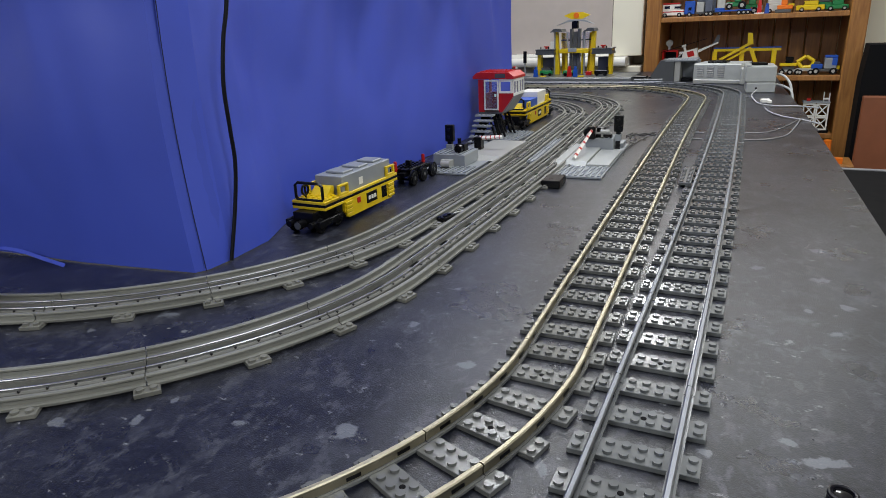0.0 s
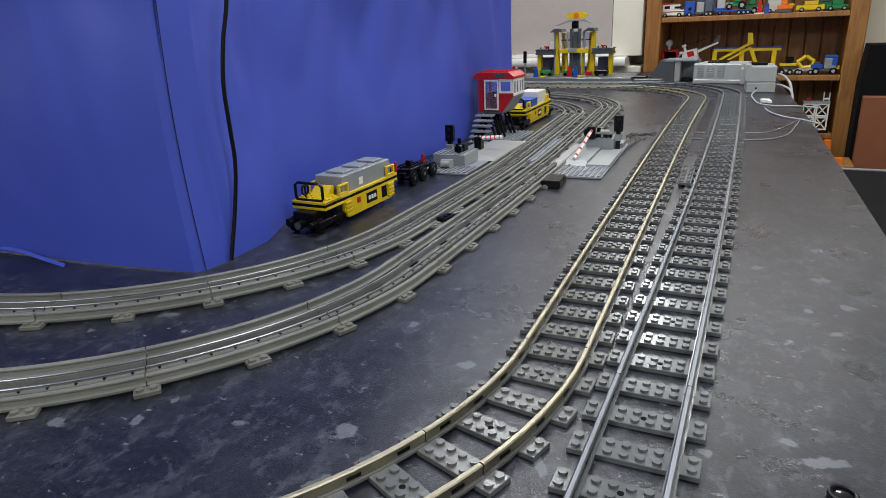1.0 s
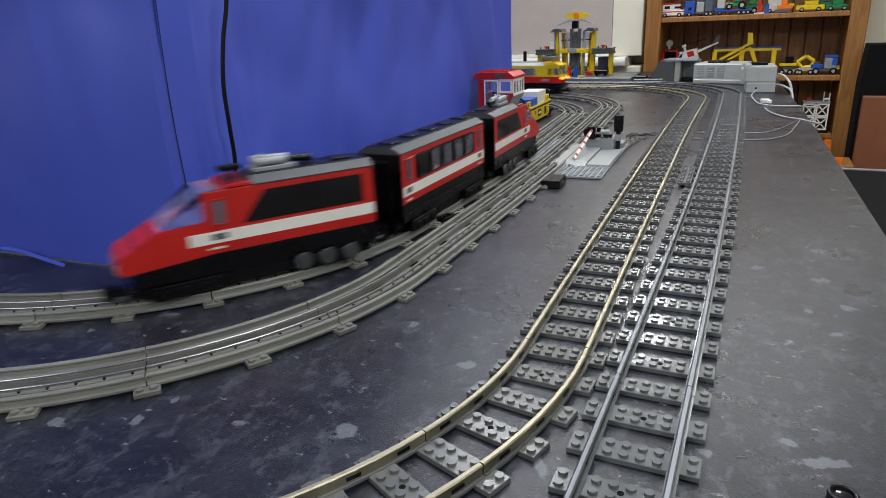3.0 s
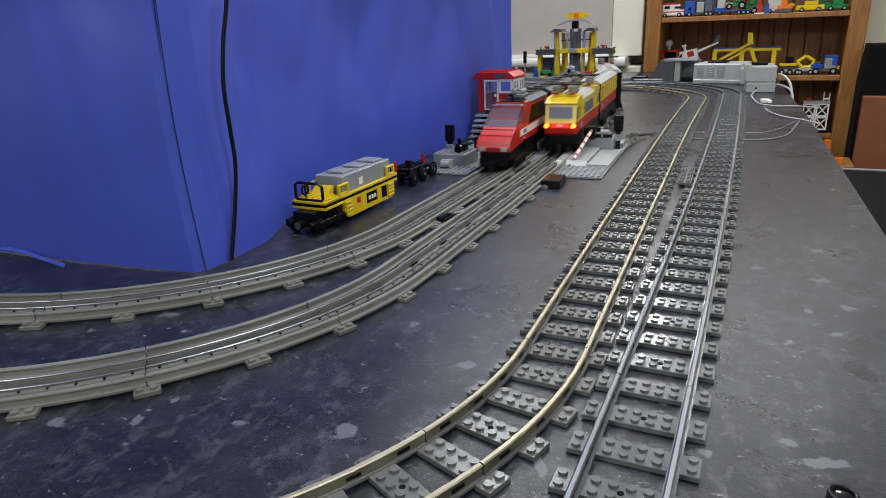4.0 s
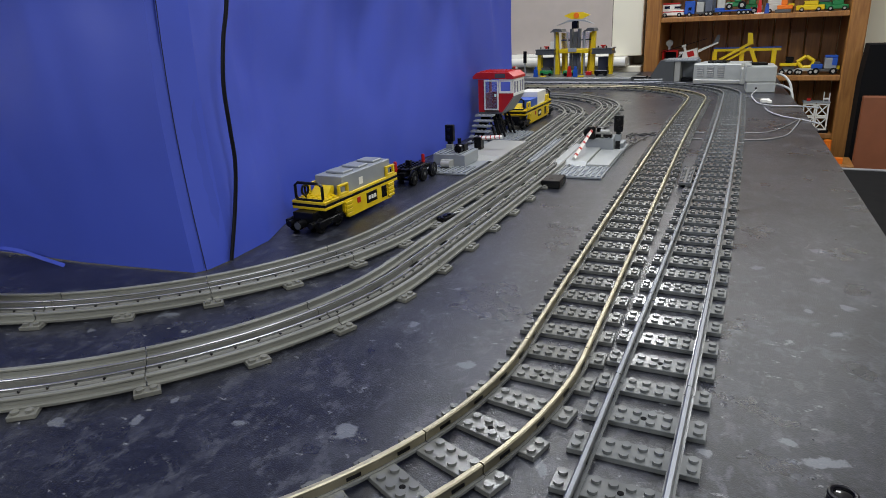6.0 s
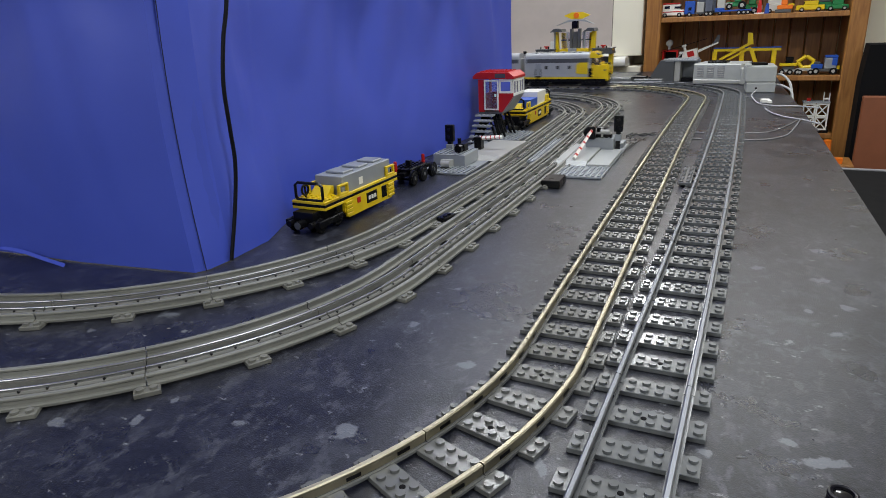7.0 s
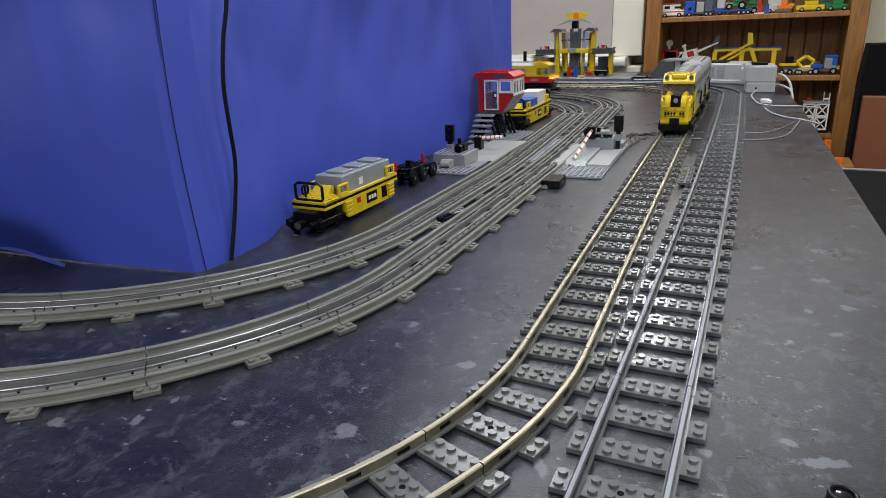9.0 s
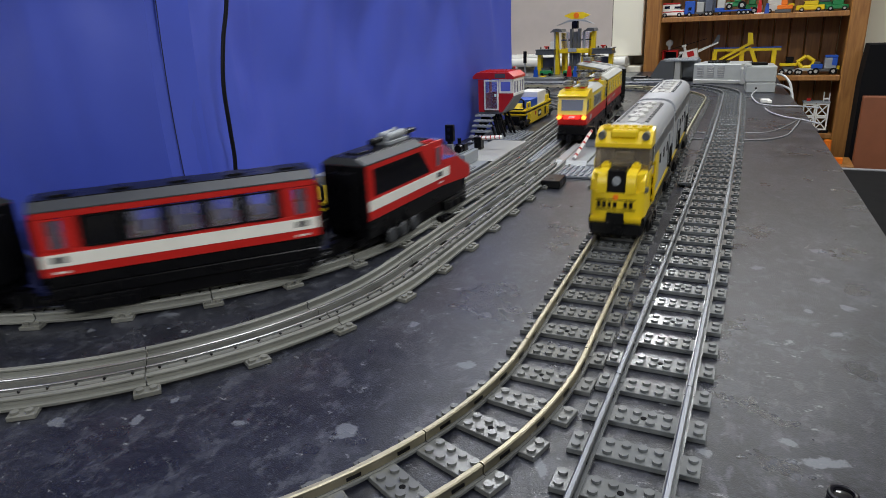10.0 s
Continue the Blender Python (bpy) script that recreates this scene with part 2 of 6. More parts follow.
# ---- building helpers ----
class Shape:
    """Gathers the faces of one mesh."""

    def __init__(self):
        self.v, self.f = [], []

    def add(self, verts, faces, m=None):
        n = len(self.v)
        self.v += [tuple(m @ Vector(p)) if m else tuple(p) for p in verts]
        self.f += [tuple(i + n for i in f) for f in faces]
        return self

    def box(self, x0, x1, y0, y1, z0, z1, c=0.0004, m=None):
        h = [(x1 - x0) / 2, (y1 - y0) / 2, (z1 - z0) / 2]
        o = [(x0 + x1) / 2, (y0 + y1) / 2, (z0 + z1) / 2]
        c = min(c, 0.45 * min(h))
        verts, idx = [], {}
        for s in [(a, b, d) for a in (-1, 1) for b in (-1, 1) for d in (-1, 1)]:
            for ax in range(3):
                idx[s, ax] = len(verts)
                verts.append([o[k] + s[k] * (h[k] - (0 if k == ax else c)) for k in range(3)])
        faces = []
        for ax in range(3):
            b, d = [k for k in range(3) if k != ax]
            for sg in (-1, 1):
                quad = []
                for sb, sd in ((-1, -1), (1, -1), (1, 1), (-1, 1)):
                    s = [0, 0, 0]
                    s[ax], s[b], s[d] = sg, sb, sd
                    quad.append(idx[tuple(s), ax])
                faces.append(quad)
            for sb in (-1, 1):
                for sd in (-1, 1):
                    e = []
                    for sg, face in ((-1, b), (1, b), (1, d), (-1, d)):
                        s = [0, 0, 0]
                        s[ax], s[b], s[d] = sg, sb, sd
                        e.append(idx[tuple(s), face])
                    faces.append(e)
        for s in [(a, b, d) for a in (-1, 1) for b in (-1, 1) for d in (-1, 1)]:
            faces.append([idx[s, k] for k in range(3)])
        return self.add(verts, faces, m)

    def cyl(self, p, q, r, r2=None, n=12, m=None):
        p, q = Vector(p), Vector(q)
        r2 = r if r2 is None else r2
        turn = (q - p).to_track_quat("Z", "X").to_matrix()
        ring = [Vector((math.cos(6.28318 * i / n), math.sin(6.28318 * i / n), 0)) for i in range(n)]
        verts = [p + turn @ (a * r) for a in ring] + [q + turn @ (a * r2) for a in ring]
        faces = [(i, (i + 1) % n, n + (i + 1) % n, n + i) for i in range(n)]
        faces += [tuple(range(n - 1, -1, -1)), tuple(range(n, 2 * n))]
        return self.add(verts, faces, m)

    def studs(self, x0, nx, y0, ny, z, n=10, pitch=0.008):
        for i in range(nx):
            for j in range(ny):
                x, y = x0 + pitch * i, y0 + pitch * j
                self.cyl((x, y, z - 0.0003), (x, y, z + 0.0017), 0.0024, n=n)
        return self

    def prism(self, outline, a0, a1, axis=1, m=None):
        """An outline pulled along an axis: (x, z) for axis 1, (y, z) for axis 0, (x, y) for axis 2."""
        n = len(outline)

        def put(p, a):
            return (p[0], a, p[1]) if axis == 1 else (a, p[0], p[1]) if axis == 0 else (p[0], p[1], a)
        verts = [put(p, a0) for p in outline] + [put(p, a1) for p in outline]
        faces = [(i, (i + 1) % n, n + (i + 1) % n, n + i) for i in range(n)]
        faces += [tuple(range(n - 1, -1, -1)), tuple(range(n, 2 * n))]
        return self.add(verts, faces, m)

    def sweep(self, pts, outline):
        """An outline (across, up) carried level along a line of points."""
        k = len(outline)
        for i, p in enumerate(pts):
            a, b = Vector(pts[max(0, i - 1)]), Vector(pts[min(len(pts) - 1, i + 1)])
            d = (b - a)
            d.z = 0
            d.normalize()
            side = Vector((d.y, -d.x, 0))
            for u, w in outline:
                self.v.append(tuple(Vector(p) + side * u + Vector((0, 0, w))))
        n = len(self.v) - k * len(pts)
        for i in range(len(pts) - 1):
            for j in range(k):
                self.f.append((n + i * k + j, n + i * k + (j + 1) % k, n + (i + 1) * k + (j + 1) % k, n + (i + 1) * k + j))
        e = n + (len(pts) - 1) * k
        self.f += [tuple(n + j for j in reversed(range(k))), tuple(e + j for j in range(k))]
        return self

    def tube(self, pts, r, n=8):
        pts = [Vector(p) for p in pts]
        start = len(self.v)
        for i, p in enumerate(pts):
            d = (pts[min(i + 1, len(pts) - 1)] - pts[max(i - 1, 0)])
            way = d.to_track_quat("Z", "X") if i == 0 else old.rotation_difference(d) @ way
            old, turn = d, way.to_matrix()
            for j in range(n):
                a = 6.28318 * j / n
                self.v.append(tuple(p + turn @ Vector((r * math.cos(a), r * math.sin(a), 0))))
        for i in range(len(pts) - 1):
            for j in range(n):
                a = start + i * n
                self.f.append((a + j, a + (j + 1) % n, a + n + (j + 1) % n, a + n + j))
        e = start + (len(pts) - 1) * n
        self.f += [tuple(start + j for j in reversed(range(n))), tuple(e + j for j in range(n))]
        return self

    def mesh(self, name, material):
        me = bpy.data.meshes.new(name)
        me.from_pydata(self.v, [], self.f)
        bm = bmesh.new()
        bm.from_mesh(me)
        bmesh.ops.recalc_face_normals(bm, faces=bm.faces)
        bm.to_mesh(me)
        bm.free()
        me.materials.append(material)
        me.polygons.foreach_set("use_smooth", [True] * len(me.polygons))
        me.set_sharp_from_angle(angle=0.55)
        return me


def part(name, shape, material, parent=None, label="", m=None):
    data = shape if isinstance(shape, bpy.types.Mesh) else shape.mesh(name, material)
    ob = new(name, data)
    if parent:
        ob.parent = parent
    if m:
        ob.matrix_basis = m
    return tagged(ob, label)


def thing(name, label, category, m=None, group="", kind=""):
    ob = new(name)
    ob.empty_display_size = 0.02
    if m:
        ob.matrix_basis = m
    return tagged(ob, label, category, group, kind)


def structure(name, shape, material, label="", category=""):
    return tagged(part(name, shape, material), label, category, "", "structure")


def smooth_line(ctrl, n=12):
    """A soft curve through control points."""
    c = [Vector(p) for p in ctrl]
    c = [c[0] * 2 - c[1]] + c + [c[-1] * 2 - c[-2]]
    out = []
    for i in range(1, len(c) - 2):
        for k in range(n):
            t = k / n
            p0, p1, p2, p3 = c[i - 1:i + 3]
            out.append(0.5 * (2 * p1 + (p2 - p0) * t + (2 * p0 - 5 * p1 + 4 * p2 - p3) * t * t
                              + (3 * p1 - p0 - 3 * p2 + p3) * t ** 3))
    return out + [c[-2]]


S = 0.008   # stud pitch
B = 0.0096  # brick height
P = 0.0032  # plate height


# ---- the room ----
def room():
    structure("floor", Shape().box(-2.6, 1.9, -1.9, 2.9, -0.80, -0.75), CARPET, "brown carpeted floor under the table", "floor")
    structure("ceiling", Shape().box(-2.6, 1.9, -1.9, 2.9, 1.66, 1.72), CEIL, "white painted ceiling", "ceiling")
    structure("wall_west", Shape().box(-2.7, -2.6, -1.9, 2.9, -0.75, 1.66), CREAM, "cream painted plain wall", "wall")
    structure("wall_east", Shape().box(1.9, 2.0, -1.9, 2.9, -0.75, 1.66), CREAM, "cream painted plain wall", "wall")
    structure("wall_south", Shape().box(-2.6, 1.9, -2.0, -1.9, -0.75, 1.66), CREAM, "cream painted plain wall", "wall")
    structure("wall_alcove", Shape().box(-0.40, 1.9, 2.76, 2.9, -0.75, 1.66), CREAM, "cream painted wall behind the bookcase", "wall")
    # window wall with its opening
    w = Shape()
    w.box(-2.6, -0.40, 2.47, 2.76, -0.75, 0.015, 0.003)
    w.box(-2.6, -0.40, 2.605, 2.76, 0.0155, 0.0525, 0.002)
    w.box(-2.6, -1.60, 2.47, 2.76, 0.053, 1.15, 0.003)
    w.box(-0.518, -0.40, 2.47, 2.76, 0.053, 1.15, 0.003)
    w.box(-2.6, -0.40, 2.47, 2.76, 1.15, 1.66, 0.003)
    structure("wall_window", w, CREAM, "cream painted wall with a blinded window", "wall")
    win = tagged(new("window_1"), "window closed by a beige roller blind", "window", "", "structure")
    part("window_sill", Shape().prism([(2.42, 0.016), (2.411, 0.021), (2.407, 0.030), (2.407, 0.040), (2.411, 0.048), (2.42, 0.052), (2.60, 0.052), (2.60, 0.016)],
         -1.62, -0.452, axis=0), SILLW, win, "white gloss rounded sill")
    part("blind", Shape().box(-1.59, -0.5195, 2.472, 2.476, 0.068, 1.12, 0.001), BLIND, win, "beige roller blind pulled down")
    part("blind_bar", Shape().box(-1.59, -0.5195, 2.468, 2.480, 0.0535, 0.0675, 0.002), SILLW, win, "white bottom bar")


def bookcase():
    bc = thing("bookcase", "orange pine bookcase full of toy vehicles", "bookcase", pose(0, 2.42, 0))
    part("side_panel", Shape().box(-0.383, -0.328, 0, 0.30, -0.75, 0.75, 0.004), PINE, bc)
    part("side_panel", Shape().box(0.287, 0.342, 0, 0.30, -0.75, 0.75, 0.004), PINE, bc)
    for z in (0.183, -0.031, -0.235, 0.42):
        part("shelf", Shape().box(-0.327, 0.286, 0.004, 0.285, z - 0.009, z + 0.009, 0.002), PINE, bc)
    for i in range(11):
        x = -0.327 + 0.0557 * i
        part("back_board", Shape().box(x + 0.0012, x + 0.0545, 0.287, 0.299, -0.75, 0.75, 0.003), PINE, bc)


def table():
    tb = thing("table", "long table with dark slate-look laminate top", "table")
    top = [(-2.0, -0.75), (0.172, -0.75), (0.166, 0.30), (0.150, 0.73), (0.126, 1.33), (0.098, 1.75), (0.070, 2.38), (-2.0, 2.38)]
    part("tabletop", Shape().prism(top, -0.032, 0.0, axis=2), SLATE, tb)
    for x, y in ((-1.9, -0.65), (0.06, -0.65), (-1.9, 2.28), (0.0, 2.28)):
        part("leg", Shape().box(x - 0.03, x + 0.03, y - 0.03, y + 0.03, -0.75, -0.033, 0.003), BLACKV, tb)


def blue_screen():
    """A box covered in creased blue backing paper."""
    base = [(-1.28, 0.14), (-0.90, 0.10), (-0.675, 0.104), (-0.55, 0.110), (-0.417, 0.126), (-0.412, 0.134), (-0.409, 0.17), (-0.411, 0.225),
            (-0.440, 0.30), (-0.449, 0.50), (-0.449, 0.75), (-0.455, 0.95), (-0.458, 1.115)]
    line = []
    for (x0, y0), (x1, y1) in zip(base, base[1:]):
        n = max(2, int(math.hypot(x1 - x0, y1 - y0) / 0.012))
        line += [(x0 + (x1 - x0) * i / n, y0 + (y1 - y0) * i / n) for i in range(n)]
    line += [base[-1], (-0.463, 1.122), (-0.475, 1.125), (-0.8, 1.13), (-1.28, 1.13)]
    sh = Shape()
    rows = 46
    for j in range(rows + 1):
        z = 0.62 * j / rows
        for i, (x, y) in enumerate(line):
            a, b = line[max(0, i - 1)], line[min(len(line) - 1, i + 1)]
            d = Vector((b[0] - a[0], b[1] - a[1], 0)).normalized()
            side = Vector((d.y, -d.x, 0))
            q = Vector((x * 3.2, y * 3.2, z * 2.6))
            w = 0.015 * (noise.noise(q) - 0.1) + 0.006 * noise.noise(q * 2.7) + 0.0020 * noise.noise(Vector((x * 22, y * 22, z * 9)))
            w += 0.012 * abs(noise.noise(Vector((x * 7 + 3, y * 7 + y * 2, z * 6 - y * 3)))) - 0.004
            w = min((w - 0.006) * 1.5, 0.003) if y > 0.16 else w
            # a long soft crease
            w -= 0.003 * math.exp(-((x + 0.52 + 0.12 * (z - 0.2)) / 0.006) ** 2) if y < 0.13 else 0
            near = min(1.0, abs(x + 0.412) * 12 + abs(y - 0.13) * 12)
            fade = min(1.0, 0.15 + z * 4) * (0.25 + 0.75 * near) * min(1.0, max(0.0, (1.13 - y) * 7))
            lean = -0.0085 * math.sin(3.1416 * min(z, 0.25) / 0.29) * max(0.0, 1 - 9 * math.hypot(x + 0.412, y - 0.134))
            p = Vector((x + lean, y, z)) + side * (w * fade)
            sh.v.append((p.x, p.y, max(0.0008, z)))
    k = len(line)
    for j in range(rows):
        for i in range(k - 1):
            sh.f.append((j * k + i, j * k + i + 1, (j + 1) * k + i + 1, (j + 1) * k + i))
    bs = thing("blue_screen", "box covered in creased blue backing paper", "screen")
    ob = part("cover", sh, CLOTH, bs)
    for pl in ob.data.polygons:
        pl.use_smooth = True
    # the paper's overlapping edge down the corner
    seam = Shape()
    for j in range(25):
        z = 0.62 * j / 24
        k = 0.0015 * math.sin(z * 17)
        lean = -0.0085 * math.sin(3.1416 * min(z, 0.25) / 0.29)
        seam.v += [(-0.4122 + lean, 0.1335, z + 0.001), (-0.4100 + lean, 0.1380, z + 0.001), (-0.4088 + lean * 0.75, 0.165, z + 0.001)]
    for j in range(24):
        a = 3 * j
        seam.f += [(a, a + 1, a + 4, a + 3), (a + 1, a + 2, a + 5, a + 4)]
    part("paper_edge", seam, CLOTH, bs, "overlapping edge of blue paper")
    # the shadow line along the paper's fold, put in as a thin dark tube
    fold = [(-0.4098 - 0.0085 * math.sin(3.1416 * min(0.0258 * j, 0.25) / 0.29), 0.1330, 0.001 + 0.0258 * j) for j in range(25)]
    part("paper_fold", Shape().tube(fold, 0.00042), FOLDSHADE, bs, "thin dark line for the shadow along the fold")
    part("box_lid", Shape().box(-1.28, -0.47, 0.15, 1.11, 0.60, 0.615), CLOTH, bs)
    # loose hem lying out on the table
    hem = smooth_line([(-0.68, 0.102, 0.004), (-0.63, 0.098, 0.006), (-0.59, 0.094, 0.004), (-0.556, 0.092, 0.0015)], 8)
    fl = Shape()
    for p in hem:
        fl.v += [tuple(p + Vector((0, 0.004, 0.002))), tuple(p + Vector((0.002, 0, 0)))]
    fl.f += [(2 * i, 2 * i + 1, 2 * i + 3, 2 * i + 2) for i in range(len(hem) - 1)]
    part("hem", fl, CLOTH, bs, "loose curled edge of blue paper")
    cord = thing("cable", "black cable hanging down the blue screen", "cable")
    pts = smooth_line([(-0.4030, 0.159, 0.003), (-0.4042, 0.175, 0.05), (-0.4022, 0.182, 0.092), (-0.4012, 0.181, 0.125), (-0.4012, 0.181, 0.165),
                       (-0.4002, 0.188, 0.204), (-0.3992, 0.198, 0.237), (-0.3982, 0.212, 0.31), (-0.3982, 0.22, 0.62)], 10)
    part("cord", Shape().tube(pts, 0.0019), CABLE, cord)


# ---- tracks ----
def arc(cx, cy, r, a0, a1, n=36):
    return [(cx + r * math.cos(radians(a0 + (a1 - a0) * i / n)), cy + r * math.sin(radians(a0 + (a1 - a0) * i / n))) for i in range(n)]


def oval(right, left_x, r=0.32):
    """A closed line, anticlockwise: up the bowed straight beside the screen, round the far end and back."""
    pts = [(p.x, p.y) for p in smooth_line([(x, y, 0) for x, y in right], 10)]
    (x0, ya), (x1, yb) = right[0], right[-1]
    pts += arc(x1 - r, yb, r, 1, 90) + arc(left_x + r, yb, r, 90, 180) + arc(left_x + r, ya, r, 180, 270) + arc(x0 - r, ya, r, 270, 359.5)
    return pts + [pts[0]]


class Line:
    def __init__(self, pts):
        self.p = np.array(pts)
        self.s = np.concatenate([[0], np.cumsum(np.linalg.norm(np.diff(self.p, axis=0), axis=1))])
        self.length = float(self.s[-1])

    def at(self, s, wrap=True):
        s = s % self.length if wrap else s
        return Vector((float(np.interp(s, self.s, self.p[:, 0])), float(np.interp(s, self.s, self.p[:, 1])), 0))

    def spot(self, s, span=0.004, wrap=True):
        a, b = self.at(s - span, wrap), self.at(s + span, wrap)
        d = b - a
        c = (a + b) / 2
        return pose(c.x, c.y, 0, 0, 0, math.degrees(math.atan2(d.y, d.x)))


INNER = Line(oval([(-0.291, 0.30), (-0.292, 0.60), (-0.309, 0.86), (-0.328, 1.113)], -1.43))
OUTER = Line(oval([(-0.227, 0.185), (-0.229, 0.45), (-0.235, 0.70), (-0.253, 0.97), (-0.272, 1.235)], -1.485))
NINE = Line(oval([(-0.064, 0.075), (-0.077, 0.48), (-0.0925, 0.99), (-0.099, 1.435)], -1.60))
SIDE = Line([(-0.0103 * y * y, y) for y in np.linspace(-0.42, 1.55, 60)] + arc(-0.3447, 1.55, 0.32, 1, 90) + [(-0.35, 1.87), (-1.7, 1.87)])


def tie_mesh(name, material, inner_studs):
    sh = Shape().box(-0.0079, 0.0079, -0.0319, 0.0319, 0.0001, P, 0.0003)
    for y in ([-0.028, -0.012, -0.004, 0.004, 0.012, 0.028] if inner_studs else [-0.028, 0.028]):
        for x in (-0.004, 0.004):
            sh.cyl((x, y, P - 0.0002), (x, y, P + 0.0017), 0.0024, n=12)
    return sh.mesh(name, material)


def lay(line, name, label, group, rail_mat, tie_mat, pitch, metal, offset=0.0, wrap=True, pieces=0):
    """Track sections end to end, each with its ties and rails."""
    tie = tie_mesh("tie", tie_mat, metal)
    slot = Shape().box(-0.004, 0.004, -0.0015, 0.0015, 0.0048, 0.0068, 0.0).mesh("slot", BLACK)
    hole = Shape().cyl((0.0, 0.0, P - 0.001), (0.0, 0.0, P + 0.0003), 0.0016, n=12).mesh("pin_hole", BLACKV)
    total = line.length
    count = pieces or round(total / 0.1275)
    step = total / count if wrap else 0.128
    per = round(step / pitch)
    for k in range(count):
        s0 = offset + k * step
        if not wrap and s0 + step > total - 0.01:
            break
        sec = thing(name, label, "toy track", group=group)
        for i in range(per):
            part("tie", tie, None, sec, m=line.spot(s0 + i * step / per, wrap=wrap))
            if metal and i % 2:
                part("pin_hole", hole, None, sec, m=line.spot(s0 + i * step / per, wrap=wrap))
        fine = [line.spot(s0 + 0.0004 + (step - 0.0008) * i / 8, wrap=wrap) for i in range(9)]
        for side in (-0.020, 0.020):
            pts = [m @ Vector((0, side, 0)) for m in fine]
            if metal:
                part("rail_base", Shape().sweep(pts, [(-0.0030, 0.0022), (0.0030, 0.0022), (0.0029, 0.0036), (0.0020, 0.0037), (-0.0020, 0.0037),
                     (-0.0029, 0.0036)]), tie_mat, sec)
                part("rail", Shape().sweep(pts, [(-0.0013, 0.0040), (0.0013, 0.0040), (0.0012, 0.0074), (0.0017, 0.0080), (0.0017, 0.0092), (0.0010, 0.0098),
                     (-0.0010, 0.0098), (-0.0017, 0.0092), (-0.0017, 0.0080), (-0.0012, 0.0074)]), rail_mat, sec)
                for i in range(per):
                    part("slot", slot, None, sec, m=line.spot(s0 + (i + 0.5) * step / per, wrap=wrap) @ pose(0, side, 0))
            else:
                part("rail", Shape().sweep(pts, [(-0.0038, 0.0024), (0.0038, 0.0024), (0.0040, 0.0030), (0.0040, 0.0042), (0.0036, 0.0046), (0.0012, 0.0050), (0.0010, 0.0078),
                     (0.0019, 0.0083), (0.0019, 0.0093), (0.0013, 0.0099), (-0.0013, 0.0099), (-0.0019, 0.0093), (-0.0019, 0.0083), (-0.0010, 0.0078),
                     (-0.0012, 0.0050), (-0.0036, 0.0046), (-0.0040, 0.0042), (-0.0040, 0.0030)]), rail_mat, sec)
        if not metal:
            mid = [m @ Vector((0, 0, 0)) for m in fine]
            part("conductor_base", Shape().sweep(mid, [(-0.0098, 0.0026), (0.0098, 0.0026), (0.0098, 0.0058), (0.0090, 0.0066), (0.0048, 0.0072), (0.0044, 0.0032),
                 (-0.0044, 0.0032), (-0.0048, 0.0072), (-0.0090, 0.0066), (-0.0098, 0.0058)]), CONDBASE, sec)
            for side in (-0.0062, 0.0062):
                pts = [m @ Vector((0, side, 0)) for m in fine]
                part("conductor", Shape().sweep(pts, [(-0.0008, 0.0070), (0.0008, 0.0070), (0.0008, 0.0084), (0.0005, 0.0088), (-0.0005, 0.0088), (-0.0008, 0.0084)]), BRIGHT, sec, "shiny metal strip")
            pins = Shape()
            for i in range(8):
                for side in (-0.0084, 0.0084):
                    q = line.spot(s0 + (i + 0.5) * step / 8, wrap=wrap) @ Vector((0, side, 0))
                    pins.box(q.x - 0.0008, q.x + 0.0008, q.y - 0.0008, q.y + 0.0008, 0.006, 0.0077)
            tagged(part("pin", pins, BLACK, sec), kind="stuff")


# ---- trains: x is forward, the origin lies on the table under the middle ----
def wheel_mesh():
    sh = Shape()
    for y in (-0.0205, 0.0165):
        sh.cyl((0, y, 0), (0, y + 0.004, 0), 0.0082, n=18)
        sh.cyl((0, y + 0.001, 0), (0, y + 0.003, 0), 0.0092, n=18)
    sh.cyl((0, -0.02, 0), (0, 0.02, 0), 0.002, n=8)
    for s in (-1, 1):
        sh.cyl((0, s * 0.0204, 0), (0, s * 0.0212, 0), 0.0035, n=10)
    return sh.mesh("wheelset", BLACK)


WHEELS = wheel_mesh()


def bogie(car, x, half=0.016):
    # the solid middle block also stands in for shade between the wheels
    fr = Shape().box(x - half - 0.010, x + half + 0.010, -0.0155, 0.0155, 0.0110, 0.0235)
    for s in (-1, 1):
        fr.box(x - half - 0.011, x + half + 0.011, s * 0.0255 - 0.002, s * 0.0255 + 0.002, 0.0110, 0.0225)
        for d in (-half, 0, half):
            fr.box(x + d - 0.004, x + d + 0.004, s * 0.0278 - 0.0012, s * 0.0278 + 0.0012, 0.0115, 0.0195)
    b = part("bogie", fr, BLACK, car)
    for d in (-half, half):
        part("wheelset", WHEELS, None, b, m=pose(x + d, 0, 0.0185))
    return b


def couplings(car, h, ends=(-1, 1)):
    for e in ends:
        sh = Shape().box(min(e * (h - 0.004), e * (h + 0.014)), max(e * (h - 0.004), e * (h + 0.014)), -0.004, 0.004, 0.0165, 0.0215)
        sh.cyl((e * (h + 0.014), 0, 0.013), (e * (h + 0.014), 0, 0.025), 0.0048, n=12)
        for s in (-1, 1):
            sh.cyl((e * (h - 0.002), s * 0.015, 0.0195), (e * (h + 0.007), s * 0.015, 0.0195), 0.0035, n=12)
        part("coupling", sh, BLACK, car)


def roof_outline(w, z0, z1, flat):
    return [(-w, z0), (w, z0), (w, z0 + 0.0015), (flat, z1), (-flat, z1), (-w, z0 + 0.0015)]


